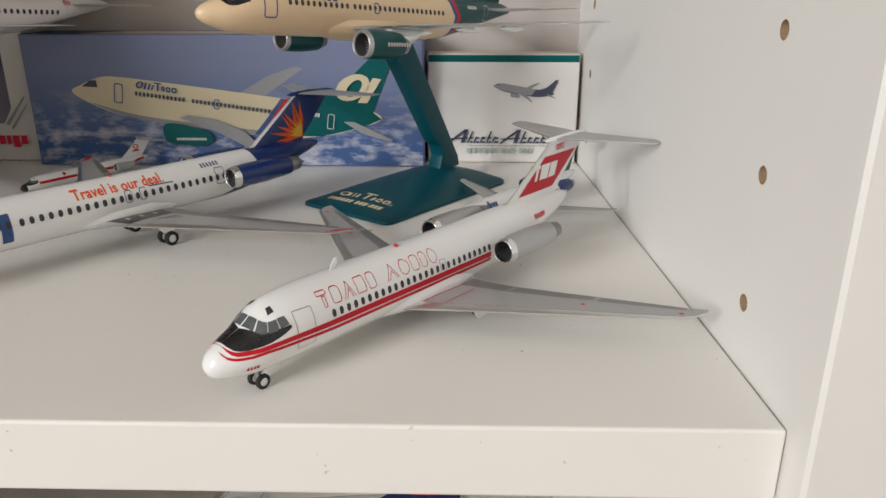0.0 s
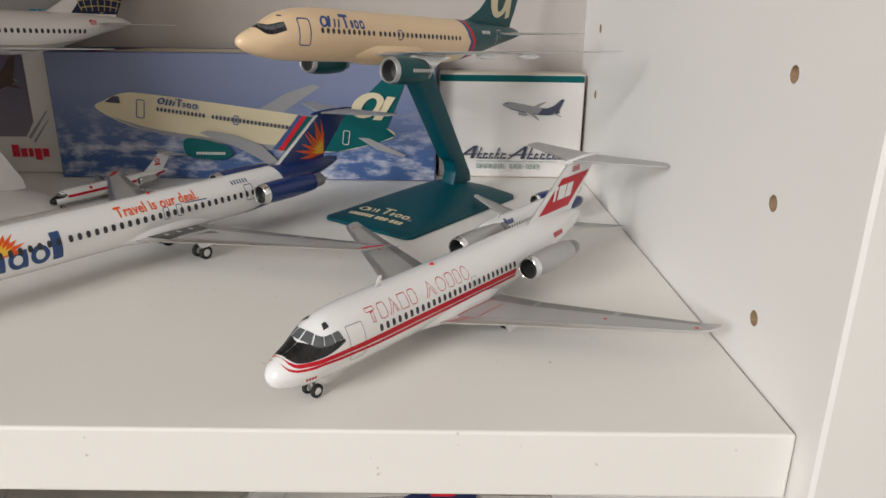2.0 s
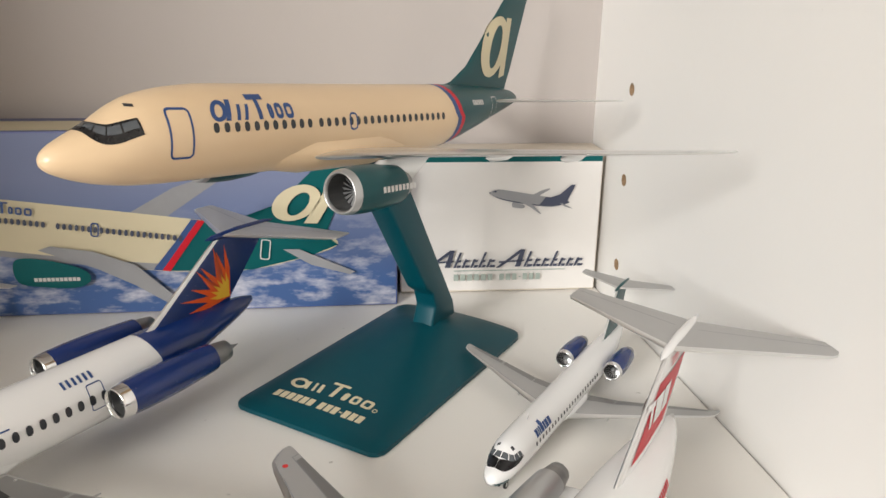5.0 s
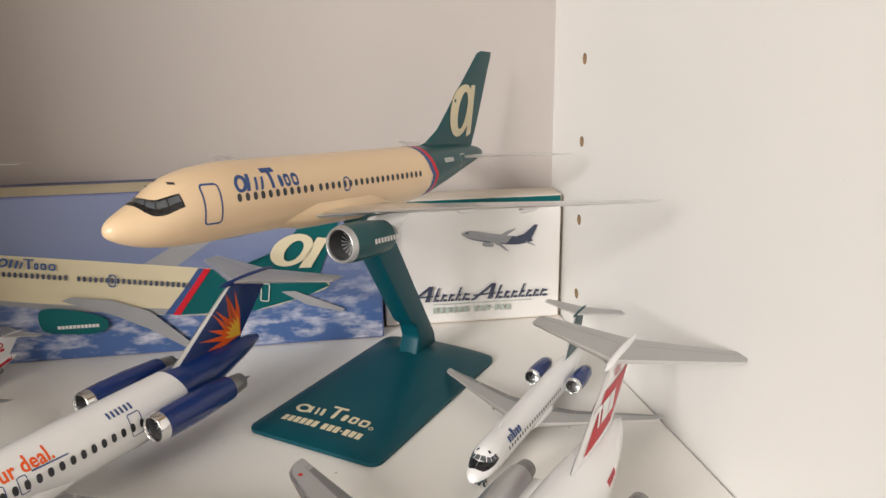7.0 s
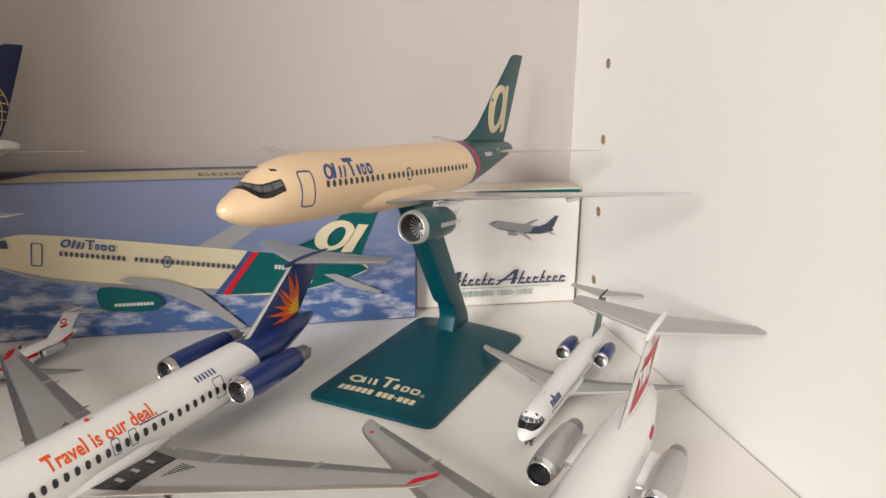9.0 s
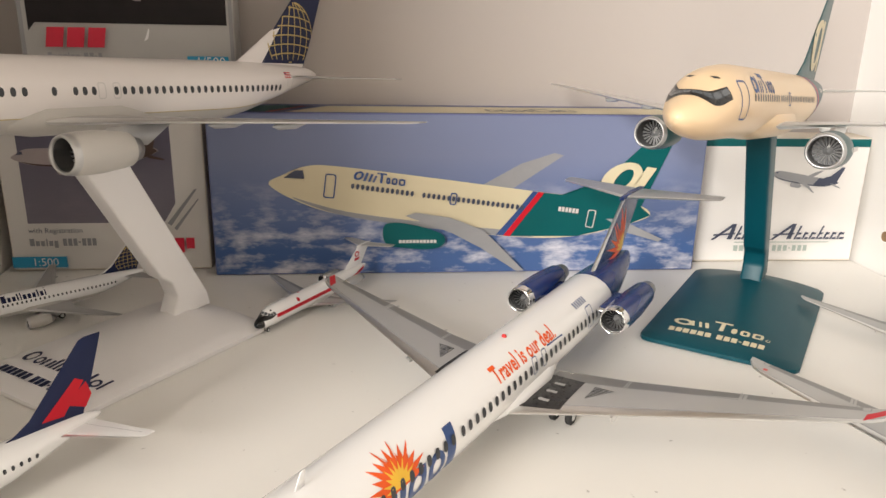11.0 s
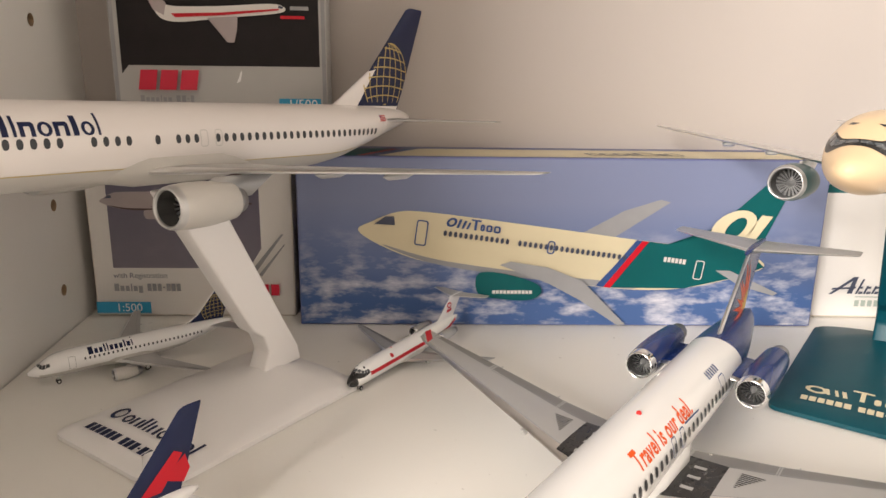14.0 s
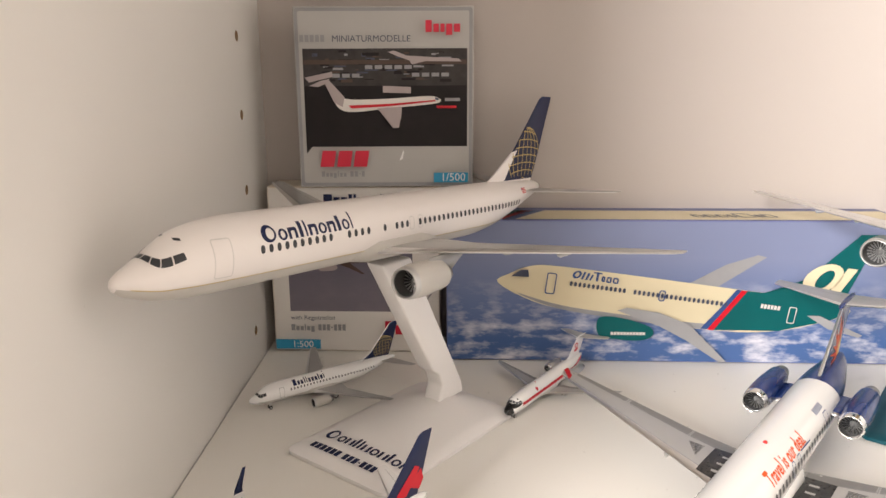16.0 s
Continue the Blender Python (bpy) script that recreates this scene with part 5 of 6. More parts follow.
# White model with a navy tail, on a white stand.
def globe_tail(finob, fin, k, cu, cv, r, off=0.07):
    """Thin gold meridians and parallels on the fin."""
    for sgn in (-1, 1):
        q = fin.skin(sgn, off, k)
        le = lambda z: fin.sec(z)[0]
        te = lambda z: fin.sec(z)[0] + fin.sec(z)[1]
        def build(bm):
            def strip(pts, w):
                pts = [(x, z) for x, z in pts if le(z) + 0.05 < x < te(z) - 0.05 and z > fin.s[0][0] + 0.5]
                for a, b in zip(pts, pts[1:]):
                    if abs(a[0] - b[0]) + abs(a[1] - b[1]) > 0.8:
                        continue
                    d = Vector((b[0] - a[0], b[1] - a[1])).normalized() * (w / 2)
                    quad(bm, q, [(a[0] + d.y, a[1] - d.x), (b[0] + d.y, b[1] - d.x), (b[0] - d.y, b[1] + d.x), (a[0] - d.y, a[1] + d.x)], 1, 1)
            for m in (-1, -0.75, -0.45, -0.15, 0.15, 0.45, 0.75, 1):
                strip([(cu + r * m * math.cos(radians(a)), cv + r * math.sin(radians(a))) for a in range(-90, 91, 9)], 0.09)
            for m in (-0.75, -0.5, -0.25, 0, 0.25, 0.5, 0.75):
                h = math.sqrt(1 - m * m)
                strip([(cu + r * h * i / 10, cv + r * (m + 0.10 * (1 - (i / 10) ** 2))) for i in range(-10, 11)], 0.09)
        decal(finob, "globe_grid", "gold", build, "gold globe grid on the fin")


def navy_tailed_jet():
    k = 1 / 200
    root = place("model_airliner", (-0.2820, 0.2480, 0.0852), 55.8, 3.3, 2.4)
    tagged(root, "white and grey airliner model with navy globe tail on stand", "model airplane", "model airliners on the shelf")
    D = dict(L=41.3, wing=15.2, span=17.8, top=8.9, eng=-0.3, elat=5.3)
    body, wings, fin, finob = wing_jet(root, k, D, dict(body="cowhite", wing="nacelle", fin="navy", engine="belly", fairing="belly", fin_edge="navy", engine_label="warm grey engine pod"))
    R = body.R
    def belly(bm):
        vs = []
        for i in range(70):
            s = 0.12 + 41.0 * (i / 69) ** 1.25
            zl = cubic([0, 2, 5, 30, 36, 41.3], [-0.40, -0.52, -0.52, -0.50, -0.2, 0.50], s)
            top, bot, w = body.section(s)
            c, h = (top + bot) / 2, max((top - bot) / 2, 1e-4)
            a0 = math.asin(min(max((zl * R - c) / h, -0.98), 0.98))
            vs.append([bm.verts.new(body.at(s, -math.pi - a0 + (math.pi + 2 * a0) * j / 24, 0.012) * k) for j in range(25)])
        for a, b in zip(vs, vs[1:]):
            for j in range(24):
                bm.faces.new((a[j], a[j + 1], b[j + 1], b[j]))
    decal(root, "belly_colour", "belly", belly, "grey painted belly")
    stripe(root, body, k, "gold", [(0.6, -0.44), (2, -0.52), (5, -0.52), (30, -0.50), (36, -0.2)], 0.025, "gold_line")
    windows(root, body, k, [(7.3, 12.4, 0.56), (13.9, 15.8, 0.58), (17.2, 17.3, 0.6), (18.4, 20.0, 0.55), (20.9, 35.2, 0.55)], 0.16, (0.30, 0.22), True)
    windscreens(root, body, k, B_LOW, B_UP, "glass", 0.26, 0.80)
    decal(root, "eyebrow_window", "glass", lambda bm: [quad(bm, body.side(s, 0.014, k), [(u, 0.58), (u + 0.22, 0.58), (u + 0.26, 0.63), (u + 0.06, 0.63)], 3, 3) for s in (-1, 1) for u in (2.55, 2.95)])
    door_lines(root, body, k, [(4.35, 5.45, -0.42, 0.58), (19.75, 20.25, -0.06, 0.38), (20.7, 21.2, -0.06, 0.38), (36.2, 37.0, -0.1, 0.6)], "pale", 0.06)
    g = lambda u, v: body.side(-1, 0.016, k)(7.4 + (u - 9.0) * 0.88, (0.60 + (v - 0.68) * 0.76) / R)
    def word(bm):
        ring(bm, g, ellipse(9.55, 1.22, 0.55, 0.55, 22), ellipse(9.65, 1.22, 0.30, 0.36, 22))
        u = 10.25
        for w, tall, kind in ((0.72, 0, "o"), (0.75, 0, "n"), (0.42, 0.3, "t"), (0.28, 0.3, "t"), (0.75, 0, "n"), (0.72, 0, "o"), (0.75, 0, "n"), (0.42, 0.3, "t"), (0.70, 0, "o"), (0.26, 0.42, "t")):
            if kind == "t":
                quad(bm, g, [(u + 0.06, 0.68), (u + w - 0.06, 0.68), (u + w - 0.06, 1.42 + tall), (u + 0.06, 1.42 + tall)], 2, 5)
            elif kind == "o":
                ring(bm, g, ellipse(u + w / 2, 1.05, w / 2, 0.38, 18), ellipse(u + w / 2, 1.05, w * 0.24, 0.24, 18))
            else:
                quad(bm, g, [(u, 0.68), (u + 0.22, 0.68), (u + 0.22, 1.42), (u, 1.42)], 2, 5)
                quad(bm, g, [(u + w - 0.24, 0.68), (u + w - 0.02, 0.68), (u + w - 0.02, 1.35), (u + w - 0.24, 1.35)], 2, 5)
                quad(bm, g, [(u, 1.20), (u + w - 0.02, 1.20), (u + w - 0.1, 1.42), (u, 1.42)], 2, 2)
            u += w + 0.10
    decal(root, "wordmark", "navy", word, "navy wordmark shapes")
    g = lambda u, v: body.side(-1, 0.016, k)(u, v / R)
    decal(root, "small_flag", "red", lambda bm: [quad(bm, g, [(35.9, 0.95 + 0.11 * i), (36.7, 0.95 + 0.11 * i), (36.7, 1.01 + 0.11 * i), (35.9, 1.01 + 0.11 * i)], 2, 1) for i in range(4)])
    decal(root, "small_flag", "ink", lambda bm: quad(bm, g, [(35.9, 1.18), (36.2, 1.18), (36.2, 1.36), (35.9, 1.36)], 1, 1))
    def dorsal(bm):
        for sgn in (-1, 1):
            q = fin.skin(sgn, 0.05, k)
            quad(bm, q, [(31.75, 1.55), (34.5, 1.55), (36.7, 4.4), (35.95, 4.2)], 6, 6)
            quad(bm, q, [(34.5, 1.55), (39.6, 1.55), (39.7, 1.9), (34.9, 1.9)], 6, 3)
    decal(finob, "dorsal_white", "cowhite", dorsal, "white leading part of the fin")
    globe_tail(finob, fin, k, 38.0, 3.7, 2.6)
    return root


navy_tailed_jet()


def navy_mark(root, width, t):
    f = stand_surface(width, 0.07, 0.0520, 0.0090)
    def build(bm):
        u, v, h = 0.006, 0.0125, 0.0052
        ring(bm, f, ellipse(u + 0.0026, v + 0.0026, 0.0026, 0.0028, 18), ellipse(u + 0.0030, v + 0.0026, 0.0015, 0.0019, 18))
        u += 0.0062
        for w, tall, kind in ((0.0034, 0, "o"), (0.0036, 0, "n"), (0.0016, 0.0015, "t"), (0.0013, 0.0012, "t"), (0.0036, 0, "n"), (0.0034, 0, "o"), (0.0036, 0, "n"), (0.0016, 0.0015, "t"), (0.0034, 0, "o"), (0.0012, 0.002, "t")):
            if kind == "o":
                ring(bm, f, ellipse(u + w / 2, v + 0.0017, w / 2, 0.0019, 16), ellipse(u + w / 2, v + 0.0017, w * 0.25, 0.0011, 16))
            elif kind == "t":
                quad(bm, f, [(u, v), (u + w * 0.7, v), (u + w * 0.7, v + 0.0035 + tall), (u, v + 0.0035 + tall)], 1, 1)
            else:
                for a in (0, w - 0.0012):
                    quad(bm, f, [(u + a, v), (u + a + 0.0011, v), (u + a + 0.0011, v + 0.0035), (u + a, v + 0.0035)], 1, 1)
            u += w + 0.0004
        blocks(bm, f, 0.0065, 0.0055, 0.0030, [(0.62, 0, 1)] * 6 + [(-0.3, 0, 1)] + [(0.6, 0, 1)] * 3 + [(0.3, 0.4, 0.6)] + [(0.6, 0, 1)] * 3, 0.16, 0, 0, 1)
    decal(root, "stand_mark", "navy", build, "navy block marks")


model_stand("display_stand", "white plastic display stand with navy marks on the shelf", "whitestand", (-0.2630, 0.3215), 52.0, 0.073, 0.0475, (0.0520, 0.0090), (0.0220, 0.0670), 0.0145, navy_mark)


# ---- small models ----
def small_teal_jet():
    k = 1 / 379
    ground = -2.75
    root = place("small_model_airliner", (0.0027, 0.2817, -ground * k), 50.5)
    tagged(root, "small white twin-jet model with blue engines and teal tail on shelf", "model airplane", "small model airliners")
    D = dict(L=34.0, wing=13.0, span=14.2, fin=8.0, top=6.6, tail=31.2, eng=22.6, elen=5.6, er=1.05, ground=ground, aerials=(7.0,), beacons=())
    body, wings, fin, finob = tail_jet(root, k, D, dict(body="white", wing="grey", fin="teal", engine="blue", pylon="white", engine_label="blue rear engine pod"))
    windows(root, body, k, [(6.0, 22.0, 0.7)], 0.2, (0.32, 0.26), False)
    nose_black(root, body, k)
    windscreens(root, body, k, D_LOW, D_UP, "screen")
    for sgn in (-1, 1):
        decal(root, "eyebrow_window", "glass", nose_band(body, k, sgn, BROW_LOW, BROW_UP, 0, 1, 0, 1, 0.02, 4, 4))
    g = lambda u, v: body.side(-1, 0.03, k)(u, v / body.R)
    decal(root, "wordmark", "ink", lambda bm: blocks(bm, g, 6.3, 0.72, 0.80, [(0.5, 0, 0.7), (0.22, 0, 0.7), (0.3, 0, 0.7), (0.6, 0, 1), (0.4, 0, 0.7), (0.6, 0, 0.7), (0.6, 0, 0.7)], 0.12, 0.15), "blue wordmark shapes")
    def chin(bm):
        for sgn in (-1, 1):
            f = body.side(sgn, 0.03, k)
            quad(bm, f, [(0.25, -0.78), (1.9, -0.97), (1.4, -0.45), (0.1, -0.50)], 6, 4)
    decal(root, "chin_colour", "teal", chin, "teal chin under the nose")
    return root


small_teal_jet()


def small_red_jet():
    k = 1 / 500
    ground = -2.6
    root = place("small_model_airliner", (-0.1845, 0.3440, -ground * k), 54.5)
    tagged(root, "tiny white twin-jet model with red cheatline and black nose on shelf", "model airplane", "small model airliners")
    D = dict(L=32.0, wing=12.0, span=14.2, fin=8.0, top=5.3, tail=29.6, eng=21.2, elen=5.4, er=0.85, ground=ground, aerials=(), beacons=(11.0,))
    body, wings, fin, finob = tail_jet(root, k, D, dict(body="white", wing="grey", fin="white", engine="nacelle", pylon="white", fairing="belly"))
    nose_black(root, body, k)
    def tip(bm):
        vs = [[bm.verts.new(body.at(1.1 * (j / 6) ** 1.5 + 0.01, 2 * math.pi * i / 24, 0.02) * k) for j in range(7)] for i in range(25)]
        for a, b in zip(vs, vs[1:]):
            for j in range(6):
                bm.faces.new((a[j], a[j + 1], b[j + 1], b[j]))
    decal(root, "nose_tip", "black", tip, "black nose tip")
    windscreens(root, body, k, D_LOW, D_UP, "screen")
    for sgn in (-1, 1):
        decal(root, "eyebrow_window", "glass", nose_band(body, k, sgn, BROW_LOW, BROW_UP, 0, 1, 0, 1, 0.02, 4, 4))
    stripe(root, body, k, "red", [(3.6, 0.12), (8, 0.14), (25, 0.2), (30.5, 0.6)], 0.36, "stripe", "red cheatline stripe")
    windows(root, body, k, [(6.0, 21.0, 0.8)], 0.18, (0.3, 0.2), False)
    g = lambda u, v: body.side(-1, 0.03, k)(u, v / body.R)
    decal(root, "small_mark", "red", lambda bm: fan(bm, g, (9.5, 1.1), ellipse(9.5, 1.1, 0.4, 0.3, 10), 2))
    for sgn in (-1, 1):
        q = fin.skin(sgn, 0.07, k)
        x0 = fin.sec(3.4)[0] + 1.9
        decal(finob, "fin_emblem", "red", lambda bm: [ring(bm, q, ellipse(x0, 3.9, 0.75, 0.55, 16), ellipse(x0, 3.9, 0.45, 0.3, 16)), quad(bm, q, [(x0 - 1.0, 2.7), (x0 + 0.7, 2.7), (x0 + 0.9, 3.2), (x0 - 0.8, 3.2)], 3, 2)], "red emblem on the fin")
    return root


small_red_jet()


def small_navy_jet():
    k = 1 / 500
    ground = -3.35
    root = place("small_model_airliner", (-0.2830, 0.3510, -ground * k), 36.0)
    tagged(root, "tiny white and grey airliner model with navy globe tail on shelf", "model airplane", "small model airliners")
    D = dict(L=33.0, wing=10.9, span=16.9, top=8.9, ground=ground)
    body, wings, fin, finob = wing_jet(root, k, D, dict(body="white", wing="grey", fin="navy", engine="belly", fairing="belly"))
    windows(root, body, k, [(8.0, 27.0, 0.7)], 0.25, (0.32, 0.22), False)
    windscreens(root, body, k, B_LOW, B_UP, "glass")
    door_lines(root, body, k, [(5.6, 6.6, -0.4, 0.6)], "line", 0.06)
    stripe(root, body, k, "belly", [(1.5, -0.62), (15, -0.62), (30, -0.45)], 0.3, "belly_band", "grey belly")
    g = lambda u, v: body.side(-1, 0.03, k)(u, v / body.R)
    decal(root, "wordmark", "navy", lambda bm: blocks(bm, g, 8.6, 0.9, 1.0, [(0.7, 0, 0.9)] + [(0.5, 0, 0.65)] * 2 + [(0.25, 0, 0.9), (0.2, 0, 0.9), (0.5, 0, 0.65), (0.5, 0, 0.65), (0.5, 0, 0.65), (0.25, 0, 0.9), (0.5, 0, 0.65), (0.2, 0, 1)], 0.22), "navy wordmark blocks")
    globe_tail(finob, fin, k, 30.3, 3.6, 2.6)
    return root


small_navy_jet()


def small_winglet_jet(at, heading, scale=400, wheels=True):
    k = 1 / scale
    ground = -3.35
    root = place("small_model_airliner", (at[0], at[1], at[2] - ground * k), heading)
    tagged(root, "small white airliner model with navy and red tail and blue winglets", "model airplane", "small model airliners")
    D = dict(L=38.6, wing=13.6, span=17.2, top=8.9, ground=ground if wheels else None, winglet="navy")
    body, wings, fin, finob = wing_jet(root, k, D, dict(body="white", wing="white", fin="navy", engine="white", fin_edge="navy"))
    windows(root, body, k, [(8.0, 32.0, 0.7)], 0.25, (0.32, 0.22), False)
    windscreens(root, body, k, B_LOW, B_UP, "glass")
    g = lambda u, v: body.side(-1, 0.03, k)(u, v / body.R)
    decal(root, "wordmark", "navy", lambda bm: blocks(bm, g, 8.0, 0.85, 1.0, [(0.6, 0, 0.9)] * 5, 0.35), "navy wordmark blocks")
    for sgn in (-1, 1):
        q = fin.skin(sgn, 0.07, k)
        decal(finob, "fin_red", "red", lambda bm: [quad(bm, q, [(33.2, 2.4), (35.2, 2.2), (37.4, 4.9), (36.6, 5.4)], 5, 5), quad(bm, q, [(35.4, 3.2), (37.3, 2.2), (38.0, 3.3), (37.6, 4.7)], 5, 4)], "red facets on the fin")
    return root


small_winglet_jet((-0.2770, 0.2070, 0.0), 48.0)


# ---- boxes against the back ----
class Front:
    """The printed front of a box: u to the right from its lower left corner, v up, in metres; layers lie a hair apart."""
    def __init__(self, root):
        self.root, self.n = root, 1

    def f(self, u, v):
        return Vector((u, -0.00012 * self.n, v))

    def add(self, name, mat, build, label=""):
        self.n += 1
        bm = bmesh.new()
        build(bm)
        if name in ("printed_bar", "printed_word", "printed_mark", "printed_wordmark", "small_mark", "printed_windows", "printed_doors"):
            return pieces({"printed_windows": "printed_window", "printed_doors": "printed_door"}.get(name, name), bm, mat, self.root, label)
        return part(name, bm, mat, self.root, label, False)

    def rect(self, name, mat, u0, u1, v0, v1, label=""):
        return self.add(name, mat, lambda bm: quad(bm, self.f, [(u0, v0), (u1, v0), (u1, v1), (u0, v1)], 1, 1), label)

    def poly(self, name, mat, pts, label=""):
        def build(bm):
            bm.faces.new([bm.verts.new(self.f(u, v)) for u, v in pts])
            bmesh.ops.triangulate(bm, faces=bm.faces[:])
        return self.add(name, mat, build, label)


def carton(name, a, b, z0, height, depth, mat, label):
    """A cardboard box whose front runs from a to b; returns its root (x along the front, y inward) and its width."""
    d = Vector((b[0] - a[0], b[1] - a[1]))
    w = d.length
    root = new(name)
    root.empty_display_size = 0.01
    root.matrix_world = Matrix.Translation((a[0], a[1], z0)) @ pose(0, 0, 0, 0, 0, math.degrees(math.atan2(d.y, d.x)))
    tagged(root, label, "box")
    sharp(part("carton", box_bm(0, w, 0, depth, 0.0002, height, 0.0005, 2), mat, root), 30)
    return root, w


def smooth_outline(pts, n=5):
    """A closed outline rounded through its points."""
    out, m = [], len(pts)
    for i in range(m):
        p0, p1, p2, p3 = (Vector((*pts[(i + j) % m], 0)) for j in (-1, 0, 1, 2))
        for t in range(n):
            t /= n
            q = 0.5 * ((2 * p1) + (p2 - p0) * t + (2 * p0 - 5 * p1 + 4 * p2 - p3) * t * t + (3 * p1 - p0 - 3 * p2 + p3) * t ** 3)
            out.append((q.x, q.y))
    return out


def picture_jet(fr, x, y, s, ang, mats, rich=True):
    """A flat printed side view of an airliner, nose to the left: s its length, ang its slope."""
    ca, sa = math.cos(radians(ang)), math.sin(radians(ang))
    T = lambda p: (x + s * (p[0] * ca - p[1] * sa), y + s * (p[0] * sa + p[1] * ca))
    P = lambda pts: [T(p) for p in pts]
    fr.poly("printed_far_wing", mats["wing"], P([(0.52, 0.055), (0.60, 0.055), (0.725, 0.165), (0.70, 0.168), (0.62, 0.13)]))
    body = smooth_outline([(0.0, -0.005), (0.03, 0.022), (0.085, 0.052), (0.16, 0.062), (0.40, 0.064), (0.66, 0.064), (0.85, 0.066), (0.95, 0.062), (0.985, 0.040), (0.93, 0.008), (0.80, -0.040), (0.65, -0.062), (0.40, -0.066), (0.18, -0.060), (0.07, -0.038)])
    fr.poly("printed_body", mats["body"], P(body), "printed airliner picture")
    fr.poly("printed_belly", mats["shade"], P(smooth_outline([(0.06, -0.030), (0.2, -0.050), (0.45, -0.052), (0.66, -0.046), (0.66, -0.060), (0.40, -0.067), (0.18, -0.060)])))
    fr.poly("printed_tail", mats["tail"], P([(0.69, 0.064), (0.86, 0.066), (0.95, 0.062), (0.985, 0.040), (0.93, 0.008), (0.80, -0.040), (0.62, -0.062), (0.655, 0.0)]))
    fr.poly("printed_fin", mats["tail"], P([(0.73, 0.060), (0.80, 0.085), (0.845, 0.12), (0.96, 0.262), (1.01, 0.268), (0.955, 0.06)]))
    if rich:
        fr.poly("printed_band", "ink", P([(0.662, 0.064), (0.676, 0.064), (0.640, 0.0), (0.605, -0.062), (0.585, -0.063), (0.625, 0.0)]))
        fr.poly("printed_band", "red", P([(0.676, 0.064), (0.692, 0.064), (0.656, 0.0), (0.622, -0.062), (0.605, -0.062), (0.640, 0.0)]))
        fr.add("printed_windows", "slate", lambda bm: [fan(bm, fr.f, T((u, 0.018)), P(rounded(u - 0.0038, u + 0.0038, 0.011, 0.025, 0.003, 0, 1)), 1) for u in [0.205 + 0.0125 * i for i in range(13)] + [0.385 + 0.0128 * i for i in range(21)]])
        fr.add("printed_doors", "ink", lambda bm: [ring(bm, fr.f, P(rounded(u0, u1, v0, v1, 0.006)), P(rounded(u0 + 0.003, u1 - 0.003, v0 + 0.003, v1 - 0.003, 0.004))) for u0, u1, v0, v1 in ((0.135, 0.163, -0.02, 0.042), (0.452, 0.470, 0.002, 0.034))])
        fr.add("printed_door", "pale", lambda bm: ring(bm, fr.f, P(rounded(0.815, 0.837, -0.012, 0.036, 0.005)), P(rounded(0.8175, 0.8345, -0.0095, 0.0335, 0.003))))
        g = lambda u, v: fr.f(*T((u, v)))
        def word(bm):
            ring(bm, g, ellipse(0.217, 0.047, 0.012, 0.0115, 16, 0.3), ellipse(0.217, 0.047, 0.006, 0.0065, 16, 0.3))
            for u, w, h in ((0.229, 0.006, 0.022), (0.241, 0.006, 0.020), (0.252, 0.005, 0.017)):
                quad(bm, g, [(u, 0.035), (u + w, 0.035), (u + w + 0.006, 0.035 + h), (u + 0.006, 0.035 + h)], 1, 1)
            quad(bm, g, [(0.262, 0.057), (0.286, 0.057), (0.286, 0.061), (0.262, 0.061)], 1, 1)
            quad(bm, g, [(0.271, 0.035), (0.277, 0.035), (0.277, 0.058), (0.271, 0.058)], 1, 1)
            for u, w in ((0.286, 0.010), (0.300, 0.014), (0.318, 0.016)):
                frame_line(bm, g, u, u + w, 0.035, 0.052, 0.0042, 0.005)
        fr.add("printed_wordmark", "ink", word, "blue wordmark shapes")
        def oval(bm):
            ring(bm, g, ellipse(0.885, 0.128, 0.048, 0.044, 26, 0.45), ellipse(0.890, 0.126, 0.020, 0.028, 26, 0.45))
            quad(bm, g, [(0.905, 0.083), (0.935, 0.086), (0.972, 0.166), (0.945, 0.166)], 1, 1)
        fr.add("printed_emblem", "printcream", oval, "cream oval emblem")
        fr.add("small_mark", "pale", lambda bm: blocks(bm, g, 0.735, 0.022, 0.012, [(0.6, 0, 1)] * 6, 0.18, 0, 0, 1))
    fr.poly("printed_windscreen", "slate", P([(0.035, 0.018), (0.085, 0.022), (0.080, 0.043), (0.060, 0.040)]))
    fr.poly("printed_tailplane", mats["wing"], P([(0.865, 0.018), (0.90, 0.022), (1.03, -0.018), (1.02, -0.026), (0.93, -0.012)]))
    fr.poly("printed_wing", mats["wing"], P([(0.345, -0.040), (0.37, -0.028), (0.46, -0.030), (0.55, -0.052), (0.675, -0.148), (0.655, -0.152), (0.55, -0.100), (0.47, -0.070)]))
    fr.poly("printed_engine", mats["engine"], P(smooth_outline([(0.298, -0.068), (0.305, -0.118), (0.36, -0.124), (0.425, -0.118), (0.455, -0.098), (0.44, -0.074), (0.36, -0.060)])))


